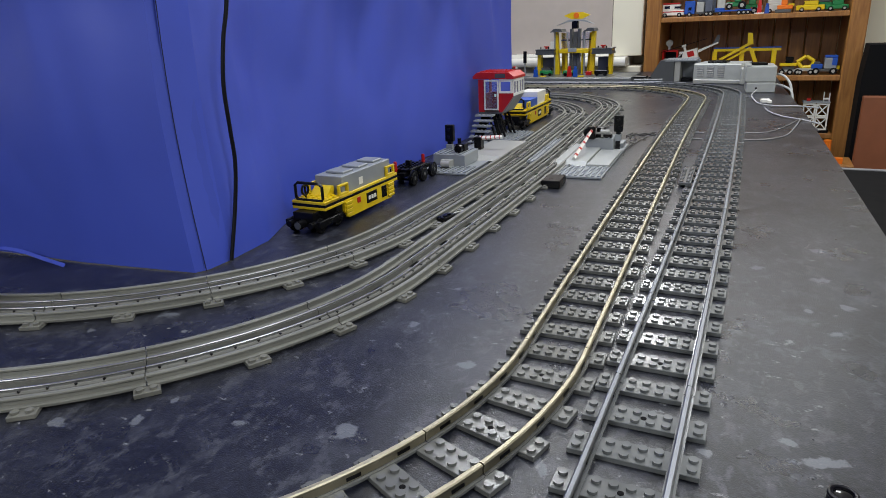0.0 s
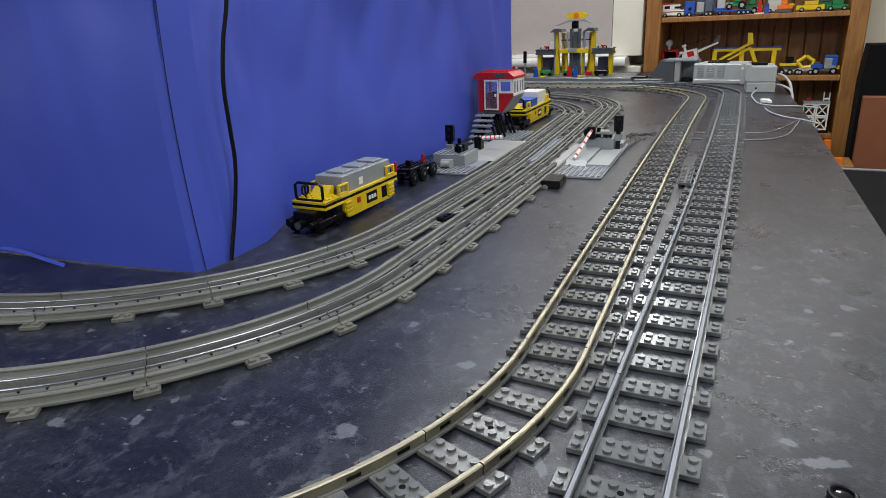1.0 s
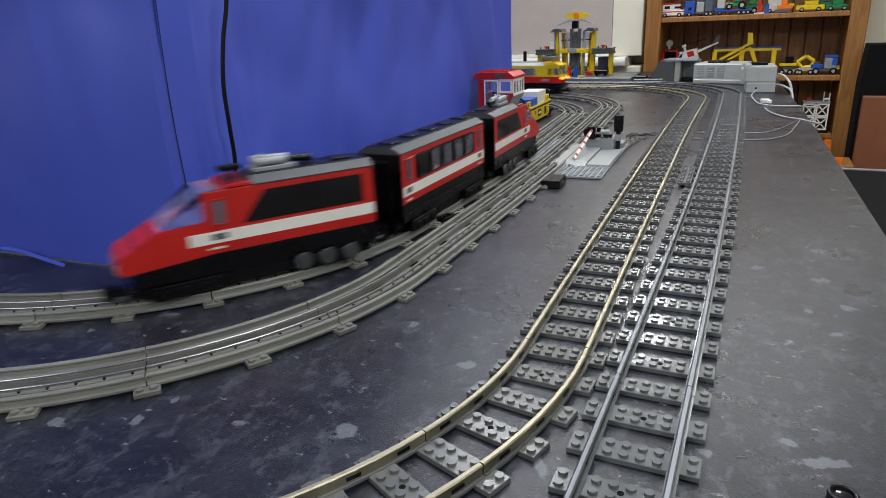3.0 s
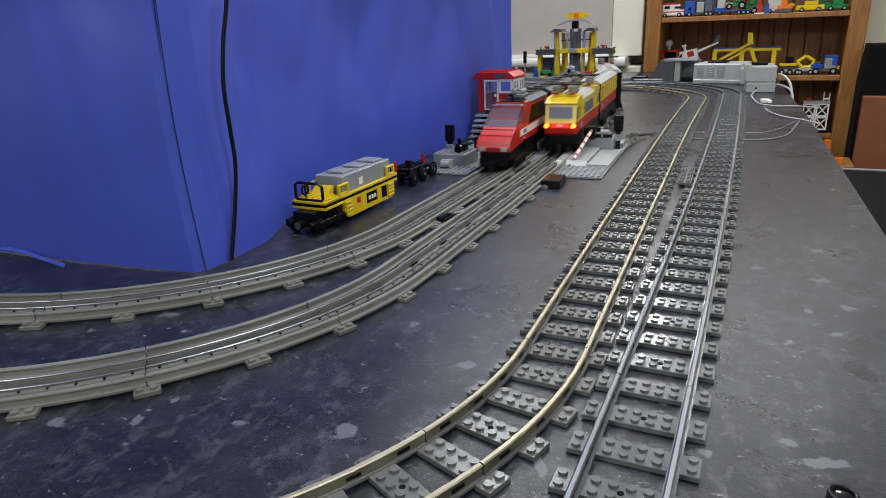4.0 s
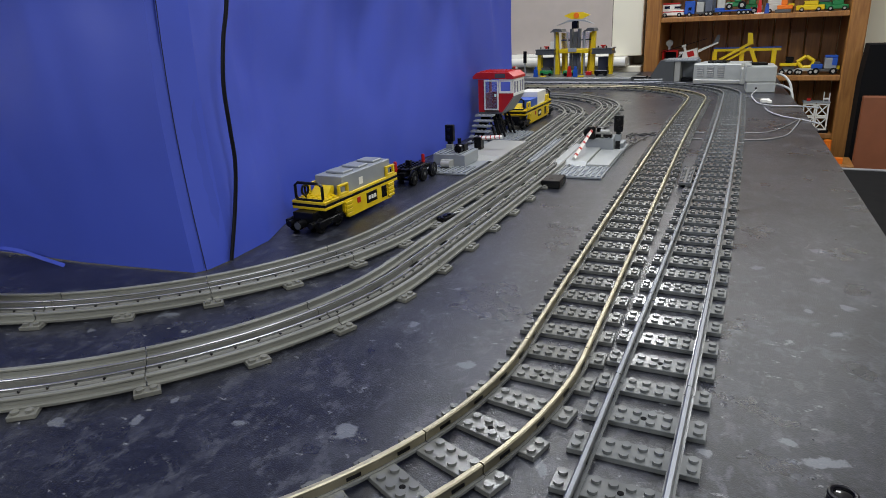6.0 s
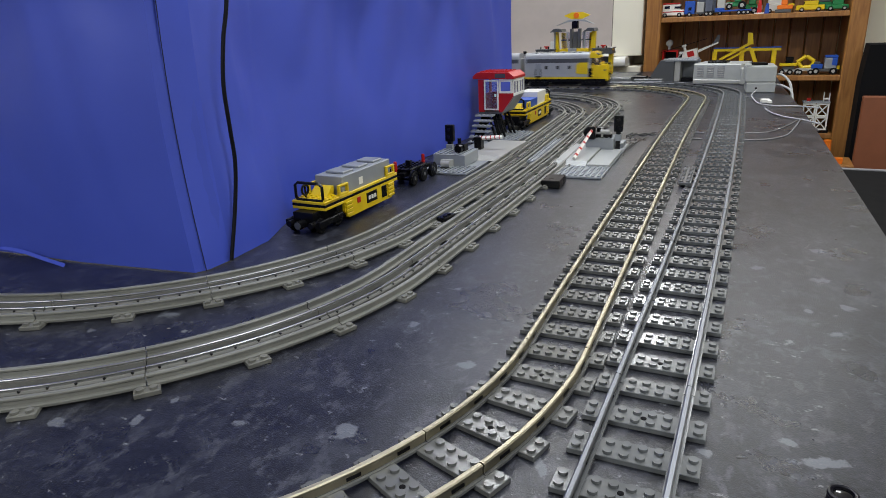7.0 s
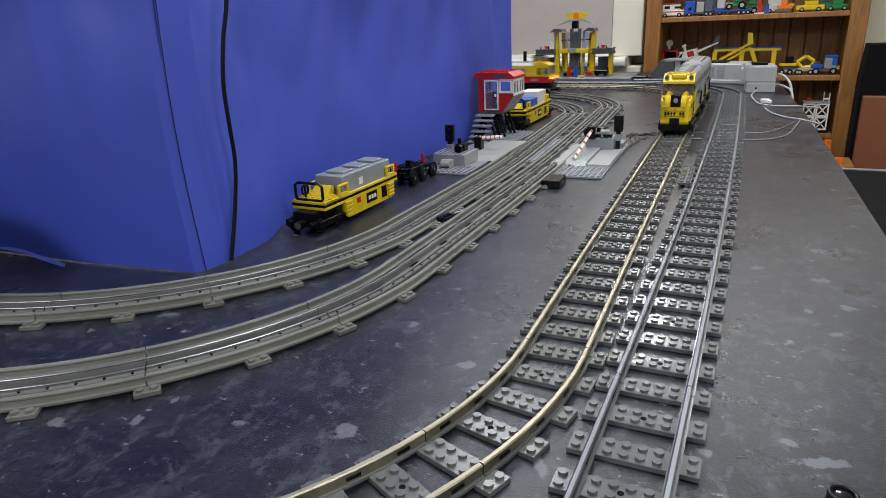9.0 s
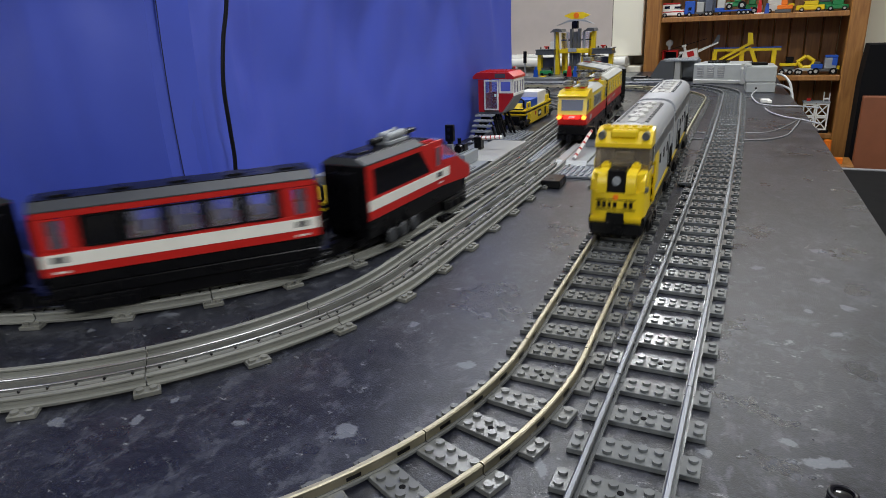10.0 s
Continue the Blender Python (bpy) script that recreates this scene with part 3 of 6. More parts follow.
def side_window(car, x, y, w, h, z, frame_mat, glass_mat, depth=0.0012, name="window"):
    s = 1 if y > 0 else -1
    fr = Shape()
    a = 0.0013
    for x0, x1, z0, z1 in ((x - w / 2, x + w / 2, z, z + a), (x - w / 2, x + w / 2, z + h - a, z + h), (x - w / 2, x - w / 2 + a, z + a, z + h - a),
                           (x + w / 2 - a, x + w / 2, z + a, z + h - a)):
        fr.box(x0, x1, min(y, y + s * depth), max(y, y + s * depth), z0, z1, 0.0002)
    wn = part(name, fr, frame_mat, car)
    part("pane", Shape().box(x - w / 2 + a, x + w / 2 - a, min(y, y + s * 0.0005), max(y, y + s * 0.0005), z + a, z + h - a, 0.0001), glass_mat, wn, "clear plastic pane" if glass_mat is GLASS else "dark glossy pane")
    return wn


def bars(sh, x0, z, sizes, y, s, h=0.003, gap=0.0012, d=0.0004):
    for w in sizes:
        sh.box(x0, x0 + w, min(y, y + s * d), max(y, y + s * d), z, z + h, 0.0)
        x0 += w + gap
    return sh


def chassis(car, h, w=0.024):
    part("chassis", Shape().box(-h, h, -w, w, 0.0225, 0.0275), BLACK, car)
    # running gear made a solid black block, to give the shade under the car
    part("underframe", Shape().box(-h * 0.42, h * 0.42, -w + 0.002, w - 0.002, 0.0110, 0.0228, 0.001).box(-h * 0.96, h * 0.96, -0.015, 0.015, 0.0112, 0.0226, 0.001), BLACK, car)


def lift_body(car, steps):
    """Raises a car's body over its running gear: steps are pairs of old and new heights."""
    old, high = [p[0] for p in steps], [p[1] for p in steps]
    for ob in car.children_recursive:
        if ob.type == "MESH" and ob.name.split(".")[0] not in ("wheelset", "bogie", "coupling", "wheel_disc"):
            for v in ob.data.vertices:
                v.co.z = high[-1] + v.co.z - old[-1] if v.co.z > old[-1] else float(np.interp(v.co.z, old, high))
            ob.data.update()


COACH_LIFT = [(0.0, 0.0), (0.0225, 0.0225), (0.0322, 0.0396), (0.0845, 0.0915), (0.0945, 0.0980)]
LOCO_LIFT = [(0.0, 0.0), (0.0225, 0.0225), (0.0322, 0.0390), (0.0505, 0.0562), (0.0830, 0.0850), (0.0945, 0.0950)]

W = 0.024  # half width of the six-stud trains


def red_coach():
    car = thing("coach", "red toy railway coach with white stripe and grey roof", "toy train", group="red train")
    h = 0.105
    chassis(car, h)
    part("skirt", Shape().box(-h + 0.001, h - 0.001, -W + 0.001, W - 0.001, 0.0276, 0.0337), BLACK, car)
    part("body", Shape().box(-h, h, -W, W, 0.0338, 0.0545, 0.0006), RED, car)
    part("body_top", Shape().box(-h, h, -W, W, 0.0790, 0.0845, 0.0006), RED, car)
    for i in range(4):
        x = -0.0296 + 0.0296 * i
        part("seat", Shape().box(x - 0.010, x - 0.006, -0.018, 0.018, 0.0545, 0.0680).box(x - 0.006, x + 0.008, -0.018, 0.018, 0.0545, 0.0590), SEAT, car, "tan passenger seat")
    part("inner_wall", Shape().box(-0.0735, -0.0450, -0.020, 0.020, 0.0546, 0.0789), BLACK, car)
    for s in (-1, 1):
        y = s * W
        y0, y1 = sorted((y, y - s * 0.003))
        part("stripe", Shape().box(-h + 0.001, h - 0.001, min(y, y + s * 0.0006), max(y, y + s * 0.0006), 0.0415, 0.0515, 0.0001), WHITE, car, "white side stripe")
        for e in (-1, 1):
            post = Shape()
            for a, b in ((0.0745, 0.0845), (0.0975, h)):
                post.box(min(e * a, e * b), max(e * a, e * b), y0, y1, 0.0545, 0.0790, 0.0002)
            part("door_post", post, RED, car)
        for i in range(6):
            x = -0.0740 + 0.0296 * i
            part("window_post", Shape().box(x - 0.0026, x + 0.0026, y0, y1, 0.0545, 0.0790, 0.0002), BLACK, car, "black window post")
        for i in range(5):
            side_window(car, -0.0592 + 0.0296 * i, y + s * 0.0002, 0.0255, 0.0243, 0.0546, BLACK, GLASS if i > 0 else DARKGLASS)
        for x in (-0.091, 0.091):
            side_window(car, x, y, 0.013, 0.0243, 0.0546, RED, GLASS)
            part("badge", bars(Shape(), x - 0.006, 0.0445, [0.0045, 0.0045], y + s * 0.0006, s, 0.005), DGREY, car, "dark printed badge")
            part("badge", bars(Shape(), x - 0.006, 0.0360, [0.004, 0.005], y, s, 0.0018), WHITE, car, "pale printed bars")
    part("roof", Shape().prism(roof_outline(W + 0.0004, 0.0845, 0.0945, 0.0145), -h - 0.001, h + 0.001, axis=0), ROOFGREY, car, "dark grey sloped roof")
    rr = Shape()
    for i in range(5):
        rr.box(-0.094 + 0.043 * i, -0.078 + 0.043 * i, -0.008, 0.008, 0.0944, 0.0968)
    rr.box(-h, h, -0.0145, 0.0145, 0.0940, 0.0952)
    part("roof_ridge", rr, BLACK, car, "black roof tiles")
    for a in (-h - 0.006, h):
        part("gangway", Shape().box(a, a + 0.006, -0.012, 0.012, 0.028, 0.078), BLACK, car, "black gangway")
        part("end_wall", Shape().box(a + (0.0048 if a < 0 else 0), a + (0.006 if a < 0 else 0.0012), -W, W, 0.028, 0.084, 0.0002), BLACK, car, "black end wall")
    couplings(car, h)
    bogie(car, -0.066), bogie(car, 0.066)
    lift_body(car, COACH_LIFT)
    return car


def red_loco(label):
    car = thing("railcar", label, "toy train", group="red train")
    r, f = -0.113, 0.105
    part("chassis", Shape().box(r, f - 0.012, -W + 0.001, W - 0.001, 0.0225, 0.0324), BLACK, car)
    # solid black block: running gear and the shade beneath it together
    part("underframe", Shape().box(-0.035, 0.035, -0.022, 0.022, 0.0110, 0.0228, 0.001).box(-0.110, 0.090, -0.015, 0.015, 0.0112, 0.0226, 0.001), BLACK, car)
    part("body", Shape().box(r, 0.036, -W, W, 0.0325, 0.0845, 0.0006), RED, car)
    part("nose", Shape().prism([(0.036, 0.0325), (f - 0.003, 0.0300), (f, 0.0350), (0.102, 0.0430), (0.090, 0.0490), (0.072, 0.0585), (0.036, 0.0605)],
         -W, W, axis=1), RED, car, "stepped sloping red nose")
    for x, z in ((0.0895, 0.0493), (0.0770, 0.0559)):
        part("nose_seam", Shape().box(x - 0.0007, x + 0.0007, -W + 0.0004, W - 0.0004, z - 0.0006, z + 0.0005, 0.0001), BLACK, car, "dark seam across the nose")
    part("windscreen", Shape().prism([(0.0365, 0.0610), (0.071, 0.0592), (0.066, 0.0640), (0.030, 0.0850), (0.020, 0.0860), (0.020, 0.0848), (0.0365, 0.0846)],
         -W + 0.0005, W - 0.0005, axis=1), GLASS, car, "clear sloping windscreen")
    part("grille", Shape().prism([(-0.004, 0.0860), (0.016, 0.0862), (0.016, 0.0885), (-0.004, 0.0900)], -W, W, axis=1), RED, car, "red roof front")
    gr = Shape()
    for i in range(5):
        gr.box(-0.004 + 0.004 * i, -0.002 + 0.004 * i, -0.019, 0.019, 0.0885, 0.0908)
    part("roof_grille", gr, BLACK, car, "black slatted grille")
    for s in (-1, 1):
        y = s * W
        part("stripe", Shape().box(r + 0.001, 0.050, min(y, y + s * 0.0006), max(y, y + s * 0.0006), 0.0415, 0.0515, 0.0001), WHITE, car, "white side stripe")
        part("window", Shape().prism([(-0.102, 0.0545), (0.006, 0.0545), (-0.014, 0.0795), (-0.102, 0.0795)], y, y + s * 0.0006, axis=1), DARKGLASS, car, "long black side window")
        side_window(car, 0.024, y, 0.012, 0.022, 0.056, RED, TRANS)
        part("badge", bars(Shape(), 0.020, 0.0445, [0.005, 0.006], y + s * 0.0006, s, 0.005), DGREY, car, "dark printed badge")
        part("badge", bars(Shape(), 0.024, 0.0365, [0.006, 0.004], y, s, 0.0018), WHITE, car, "pale printed bars")
        part("headlamp", Shape().box(f - 0.001, f + 0.0008, s * 0.016 - 0.005, s * 0.016 + 0.005, 0.0310, 0.0355), PALE, car, "pale clear headlamp")
    part("roof", Shape().prism(roof_outline(W + 0.0004, 0.0845, 0.0945, 0.0145), r - 0.001, -0.006, axis=0), ROOFGREY, car, "dark grey sloped roof")
    part("roof_ridge", Shape().box(r, -0.008, -0.0145, 0.0145, 0.0940, 0.0952).box(-0.1, -0.082, -0.008, 0.008, 0.0944, 0.0968), BLACK, car, "black roof tiles")
    pg = Shape().box(-0.048, -0.012, -0.010, 0.010, 0.0950, 0.0985).box(-0.042, -0.016, -0.006, 0.006, 0.0985, 0.1020)
    pg.cyl((-0.046, -0.005, 0.1020), (-0.014, -0.005, 0.1028), 0.0036, 0.0040, n=16).cyl((-0.040, 0.006, 0.1020), (-0.016, 0.006, 0.1024), 0.0034, n=14)
    pg.cyl((-0.024, 0.0, 0.1040), (-0.020, 0.0, 0.1070), 0.0024, n=10)
    part("roof_unit", pg, MGREY, car, "grey roof equipment")
    part("horn", Shape().cyl((-0.066, 0.0, 0.1000), (-0.046, 0.0, 0.1010), 0.0036, 0.0028, n=14).cyl((-0.060, 0, 0.0950), (-0.060, 0, 0.1000), 0.0022), BLACK, car, "black roof horn")
    part("roof_lamp", Shape().cyl((0.006, 0, 0.0895), (0.006, 0, 0.0990), 0.0018).box(-0.004, 0.016, -0.004, 0.004, 0.0985, 0.1030, 0.001), BLACK, car, "black roof lamp on a stalk")
    part("gangway", Shape().box(r - 0.006, r, -0.012, 0.012, 0.028, 0.078), BLACK, car, "black gangway")
    part("end_wall", Shape().box(r - 0.0012, r, -W, W, 0.028, 0.084, 0.0002), BLACK, car, "black end wall")
    couplings(car, 0.115, (-1,))
    part("coupling", Shape().box(f - 0.02, f + 0.006, -0.005, 0.005, 0.0150, 0.0215).cyl((f + 0.008, 0, 0.012), (f + 0.008, 0, 0.024), 0.0045), BLACK, car)
    part("skirt", Shape().box(0.06, f - 0.004, -0.020, 0.020, 0.014, 0.0226, 0.002), BLACK, car)
    bogie(car, -0.062), bogie(car, 0.058)
    for s in (-1, 1):
        for x in (-0.084, -0.062, -0.040):
            part("wheel_disc", Shape().cyl((x, s * 0.0285, 0.0190), (x, s * 0.0300, 0.0190), 0.0076, 0.0066, n=18), ROOFGREY, car, "dark grey wheel disc")
    lift_body(car, COACH_LIFT)
    return car


def pantograph(car, x, z):
    for s in (-1, 1):
        for d in (-1, 1):
            c = (x + d * 0.013, s * 0.0125)
            sh = Shape()
            for k in range(3):
                sh.cyl((*c, z + 0.0028 + 0.0036 * k), (*c, z + 0.0048 + 0.0036 * k), 0.0050, 0.0076, n=14)
                sh.cyl((*c, z + 0.0050 + 0.0036 * k), (*c, z + 0.0064 + 0.0036 * k), 0.0044, n=10)
            part("insulator", sh, LGREY, car, "grey ribbed insulator")
            part("red_stud", Shape().box(c[0] - 0.004, c[0] + 0.004, c[1] - 0.004, c[1] + 0.004, z, z + 0.0028), RED, car, "red base plate")
    pan = part("pantograph", Shape().box(x - 0.015, x + 0.015, -0.0040, 0.0040, z + 0.0132, z + 0.0150), BLACK, car, "flat black pantograph")
    for d in (-0.012, 0.012):
        part("cross_bar", Shape().box(x + d - 0.0022, x + d + 0.0022, -0.027, 0.027, z + 0.0146, z + 0.0166), BLACK, pan)
    for k in range(5):
        part("rung", Shape().box(x - 0.012, x + 0.012, -0.0245 + 0.0118 * k, -0.0225 + 0.0118 * k, z + 0.0148, z + 0.0162), BLACK, pan)


def loco_cab(car, h, e):
    """One sloping driver's cab, at the front (e = 1) or the rear (e = -1)."""
    def slab(outline, y0, y1, name, material, label=""):
        return part(name, Shape().prism([(e * x, z) for x, z in outline], y0, y1, axis=1), material, car, label)
    slab([(h - 0.030, 0.0322), (h - 0.005, 0.0322), (h, 0.0505), (h - 0.030, 0.0505)], -W, W, "cab_lower", RED, "red cab front")
    slab([(h - 0.030, 0.0505), (h, 0.0505), (h - 0.008, 0.0830), (h - 0.030, 0.0830)], -W, W, "cab", YELLOW, "yellow cab")
    slab([(h - 0.0040, 0.0585), (h - 0.0010, 0.0585), (h - 0.0056, 0.0775), (h - 0.0080, 0.0775)], -0.0178, 0.0178, "cab_window", TRANS, "pale smoky cab window")
    slab([(h - 0.052, 0.0830), (h - 0.003, 0.0830), (h - 0.003, 0.0848), (h - 0.022, 0.0925), (h - 0.052, 0.0935)], -W - 0.0008, W + 0.0008, "cab_roof", YELLOW, "yellow sloped cab roof")
    part("roof_hatch", Shape().box(min(e * (h - 0.052), e * (h - 0.024)), max(e * (h - 0.052), e * (h - 0.024)), -0.0165, 0.0165, 0.0928, 0.0962).studs(min(e * (h - 0.030), e * (h - 0.026)), 1, -0.012, 4, 0.0962), YELLOW, car)
    slab([(h - 0.002, 0.0435), (h + 0.0002, 0.0435), (h + 0.0012, 0.0495), (h - 0.002, 0.0495)], -0.013, 0.013, "tail_lamp", LAMPRED, "lit red lamp panel")
    for s in (-1, 1):
        part("headlamp", Shape().cyl((e * (h - 0.003), s * 0.0205, 0.0465), (e * (h + 0.0035), s * 0.0205, 0.0465), 0.0036, n=14), LAMPYEL if e > 0 else RED, car,
             "lit orange headlamp" if e > 0 else "red rear lamp")
        y = s * W
        y0, y1 = min(y, y + s * 0.0006), max(y, y + s * 0.0006)
        slab([(h - 0.022, 0.0575), (h - 0.0055, 0.0575), (h - 0.0095, 0.0760), (h - 0.022, 0.0760)], y0, y1, "quarter_window", TRANS, "smoky cab side window")
        side_window(car, e * (h - 0.034), y, 0.0105, 0.0235, 0.0540, YELLOW, DARKGLASS)
    part("bumper", Shape().box(min(e * (h - 0.006), e * (h + 0.001)), max(e * (h - 0.006), e * (h + 0.001)), -0.022, 0.022, 0.0235, 0.0320), BLACK, car)
    pantograph(car, e * (h - 0.040), 0.0960)


def yellow_car(label, kind, length):
    """kind: 'loco' with a sloped cab at each end, 'coach', or 'tail' with a pantograph at its rear."""
    car = thing("motor_coach" if kind == "loco" else "coach", label, "toy train", group="yellow and red train")
    h = length / 2
    c = h - 0.030 if kind == "loco" else h
    chassis(car, h - (0.006 if kind == "loco" else 0))
    part("skirt", Shape().box(-h + 0.007, h - 0.007, -W + 0.001, W - 0.001, 0.0276, 0.0321), BLACK, car)
    part("lower_body", Shape().box(-c, c, -W, W, 0.0322, 0.0505, 0.0006), RED, car, "red lower body")
    part("upper_body", Shape().box(-c, c, -W, W, 0.0505, 0.0830, 0.0006), YELLOW, car, "yellow upper body")
    if kind == "loco":
        loco_cab(car, h, 1)
        loco_cab(car, h, -1)
        part("badge", Shape().box(h + 0.0006, h + 0.0016, -0.005, 0.005, 0.0452, 0.0480), WHITE, car, "pale printed bar")
        part("roof", Shape().prism(roof_outline(W + 0.0002, 0.0830, 0.0928, 0.0150), -h + 0.0525, h - 0.0525, axis=0), ROOFPALE, car, "pale grey roof")
        part("roof_rail", Shape().box(-h + 0.064, h - 0.064, -0.006, -0.002, 0.0926, 0.0962), LGREY, car, "grey roof rail")
    else:
        part("roof", Shape().prism(roof_outline(W + 0.0004, 0.0830, 0.0930, 0.0150), -h - 0.001, h + 0.001, axis=0), ROOFPALE, car, "pale grey sloped roof")
        part("gutter", Shape().box(-h - 0.0012, h + 0.0012, -W - 0.0007, W + 0.0007, 0.0822, 0.0842), LGREY, car, "grey gutter")
        part("roof_ridge", Shape().box(-h + 0.020, h - 0.020, -0.007, 0.007, 0.0925, 0.0950).box(-h + 0.030, h - 0.030, -0.003, 0.003, 0.0950, 0.0968), LGREY, car, "grey roof ridge")
        if kind == "tail":
            pantograph(car, -h + 0.040, 0.0948)
        for a, b, c in ((-h - 0.006, -h - 0.0013, -h), (h + 0.0013, h + 0.006, h)):
            part("gangway", Shape().box(a, b, -0.012, 0.012, 0.028, 0.078), BLACK, car, "black gangway")
            part("end_wall", Shape().box(min(c, c + math.copysign(0.0012, c)), max(c, c + math.copysign(0.0012, c)), -W, W, 0.028, 0.084, 0.0002), BLACK, car, "black end wall")
    for s in (-1, 1):
        y = s * W
        if kind == "loco":
            part("side_grille", Shape().box(-0.040, 0.040, min(y, y + s * 0.0008), max(y, y + s * 0.0008), 0.0560, 0.0765, 0.0002), MGREY, car, "long grey side grille")
            for i in range(8):
                part("louvre", Shape().box(-0.038, 0.038, min(y, y + s * 0.0014), max(y, y + s * 0.0014), 0.0572 + 0.0023 * i, 0.0582 + 0.0023 * i, 0.0001), DGREY, car)
            part("grille_sill", Shape().box(-0.042, 0.042, min(y, y + s * 0.0018), max(y, y + s * 0.0018), 0.0545, 0.0560, 0.0002), PALE, car, "pale grille frame")
            part("badge", bars(Shape(), 0.060, 0.0375, [0.005, 0.004, 0.006], y, s, 0.007), PALE, car, "pale printed badge")
        else:
            if kind == "tail":
                spots = [(h - 0.014, AMBERPANE), (h - 0.036, DARKGLASS), (h - 0.068, DARKGLASS), (h - 0.099, DARKGLASS), (h - 0.130, DARKGLASS), (h - 0.156, AMBERPANE),
                         (h - 0.177, DARKGLASS), (h - 0.200, DARKGLASS)]
            else:
                spots = [((i - 3) * 0.0285, DARKGLASS) for i in range(7)] + [(h - 0.014, DARKGLASS), (-h + 0.014, DARKGLASS)]
            for x, glass in spots:
                wn = side_window(car, x, y, 0.0150, 0.0245, 0.0545, YELLOW, glass)
                if glass is DARKGLASS:
                    part("curtain", Shape().box(x - 0.0062, x - 0.0046, min(y, y + s * 0.0008), max(y, y + s * 0.0008), 0.0560, 0.0775, 0.0001)
                         .box(x + 0.0046, x + 0.0062, min(y, y + s * 0.0008), max(y, y + s * 0.0008), 0.0560, 0.0775, 0.0001), ROOFPALE, wn, "pale window edge")
            part("badge", bars(Shape(), -h + 0.024 if kind == "tail" else h - 0.045, 0.0380, [0.010, 0.004, 0.012], y, s, 0.006), PALE, car, "pale printed badge")
            part("badge", bars(Shape(), 0.004, 0.0415, [0.010, 0.008, 0.014], y, s, 0.003), PALE, car, "pale printed bars")
    couplings(car, h)
    bogie(car, -h * 0.62), bogie(car, h * 0.62)
    lift_body(car, LOCO_LIFT if kind == "loco" else COACH_LIFT)
    return car


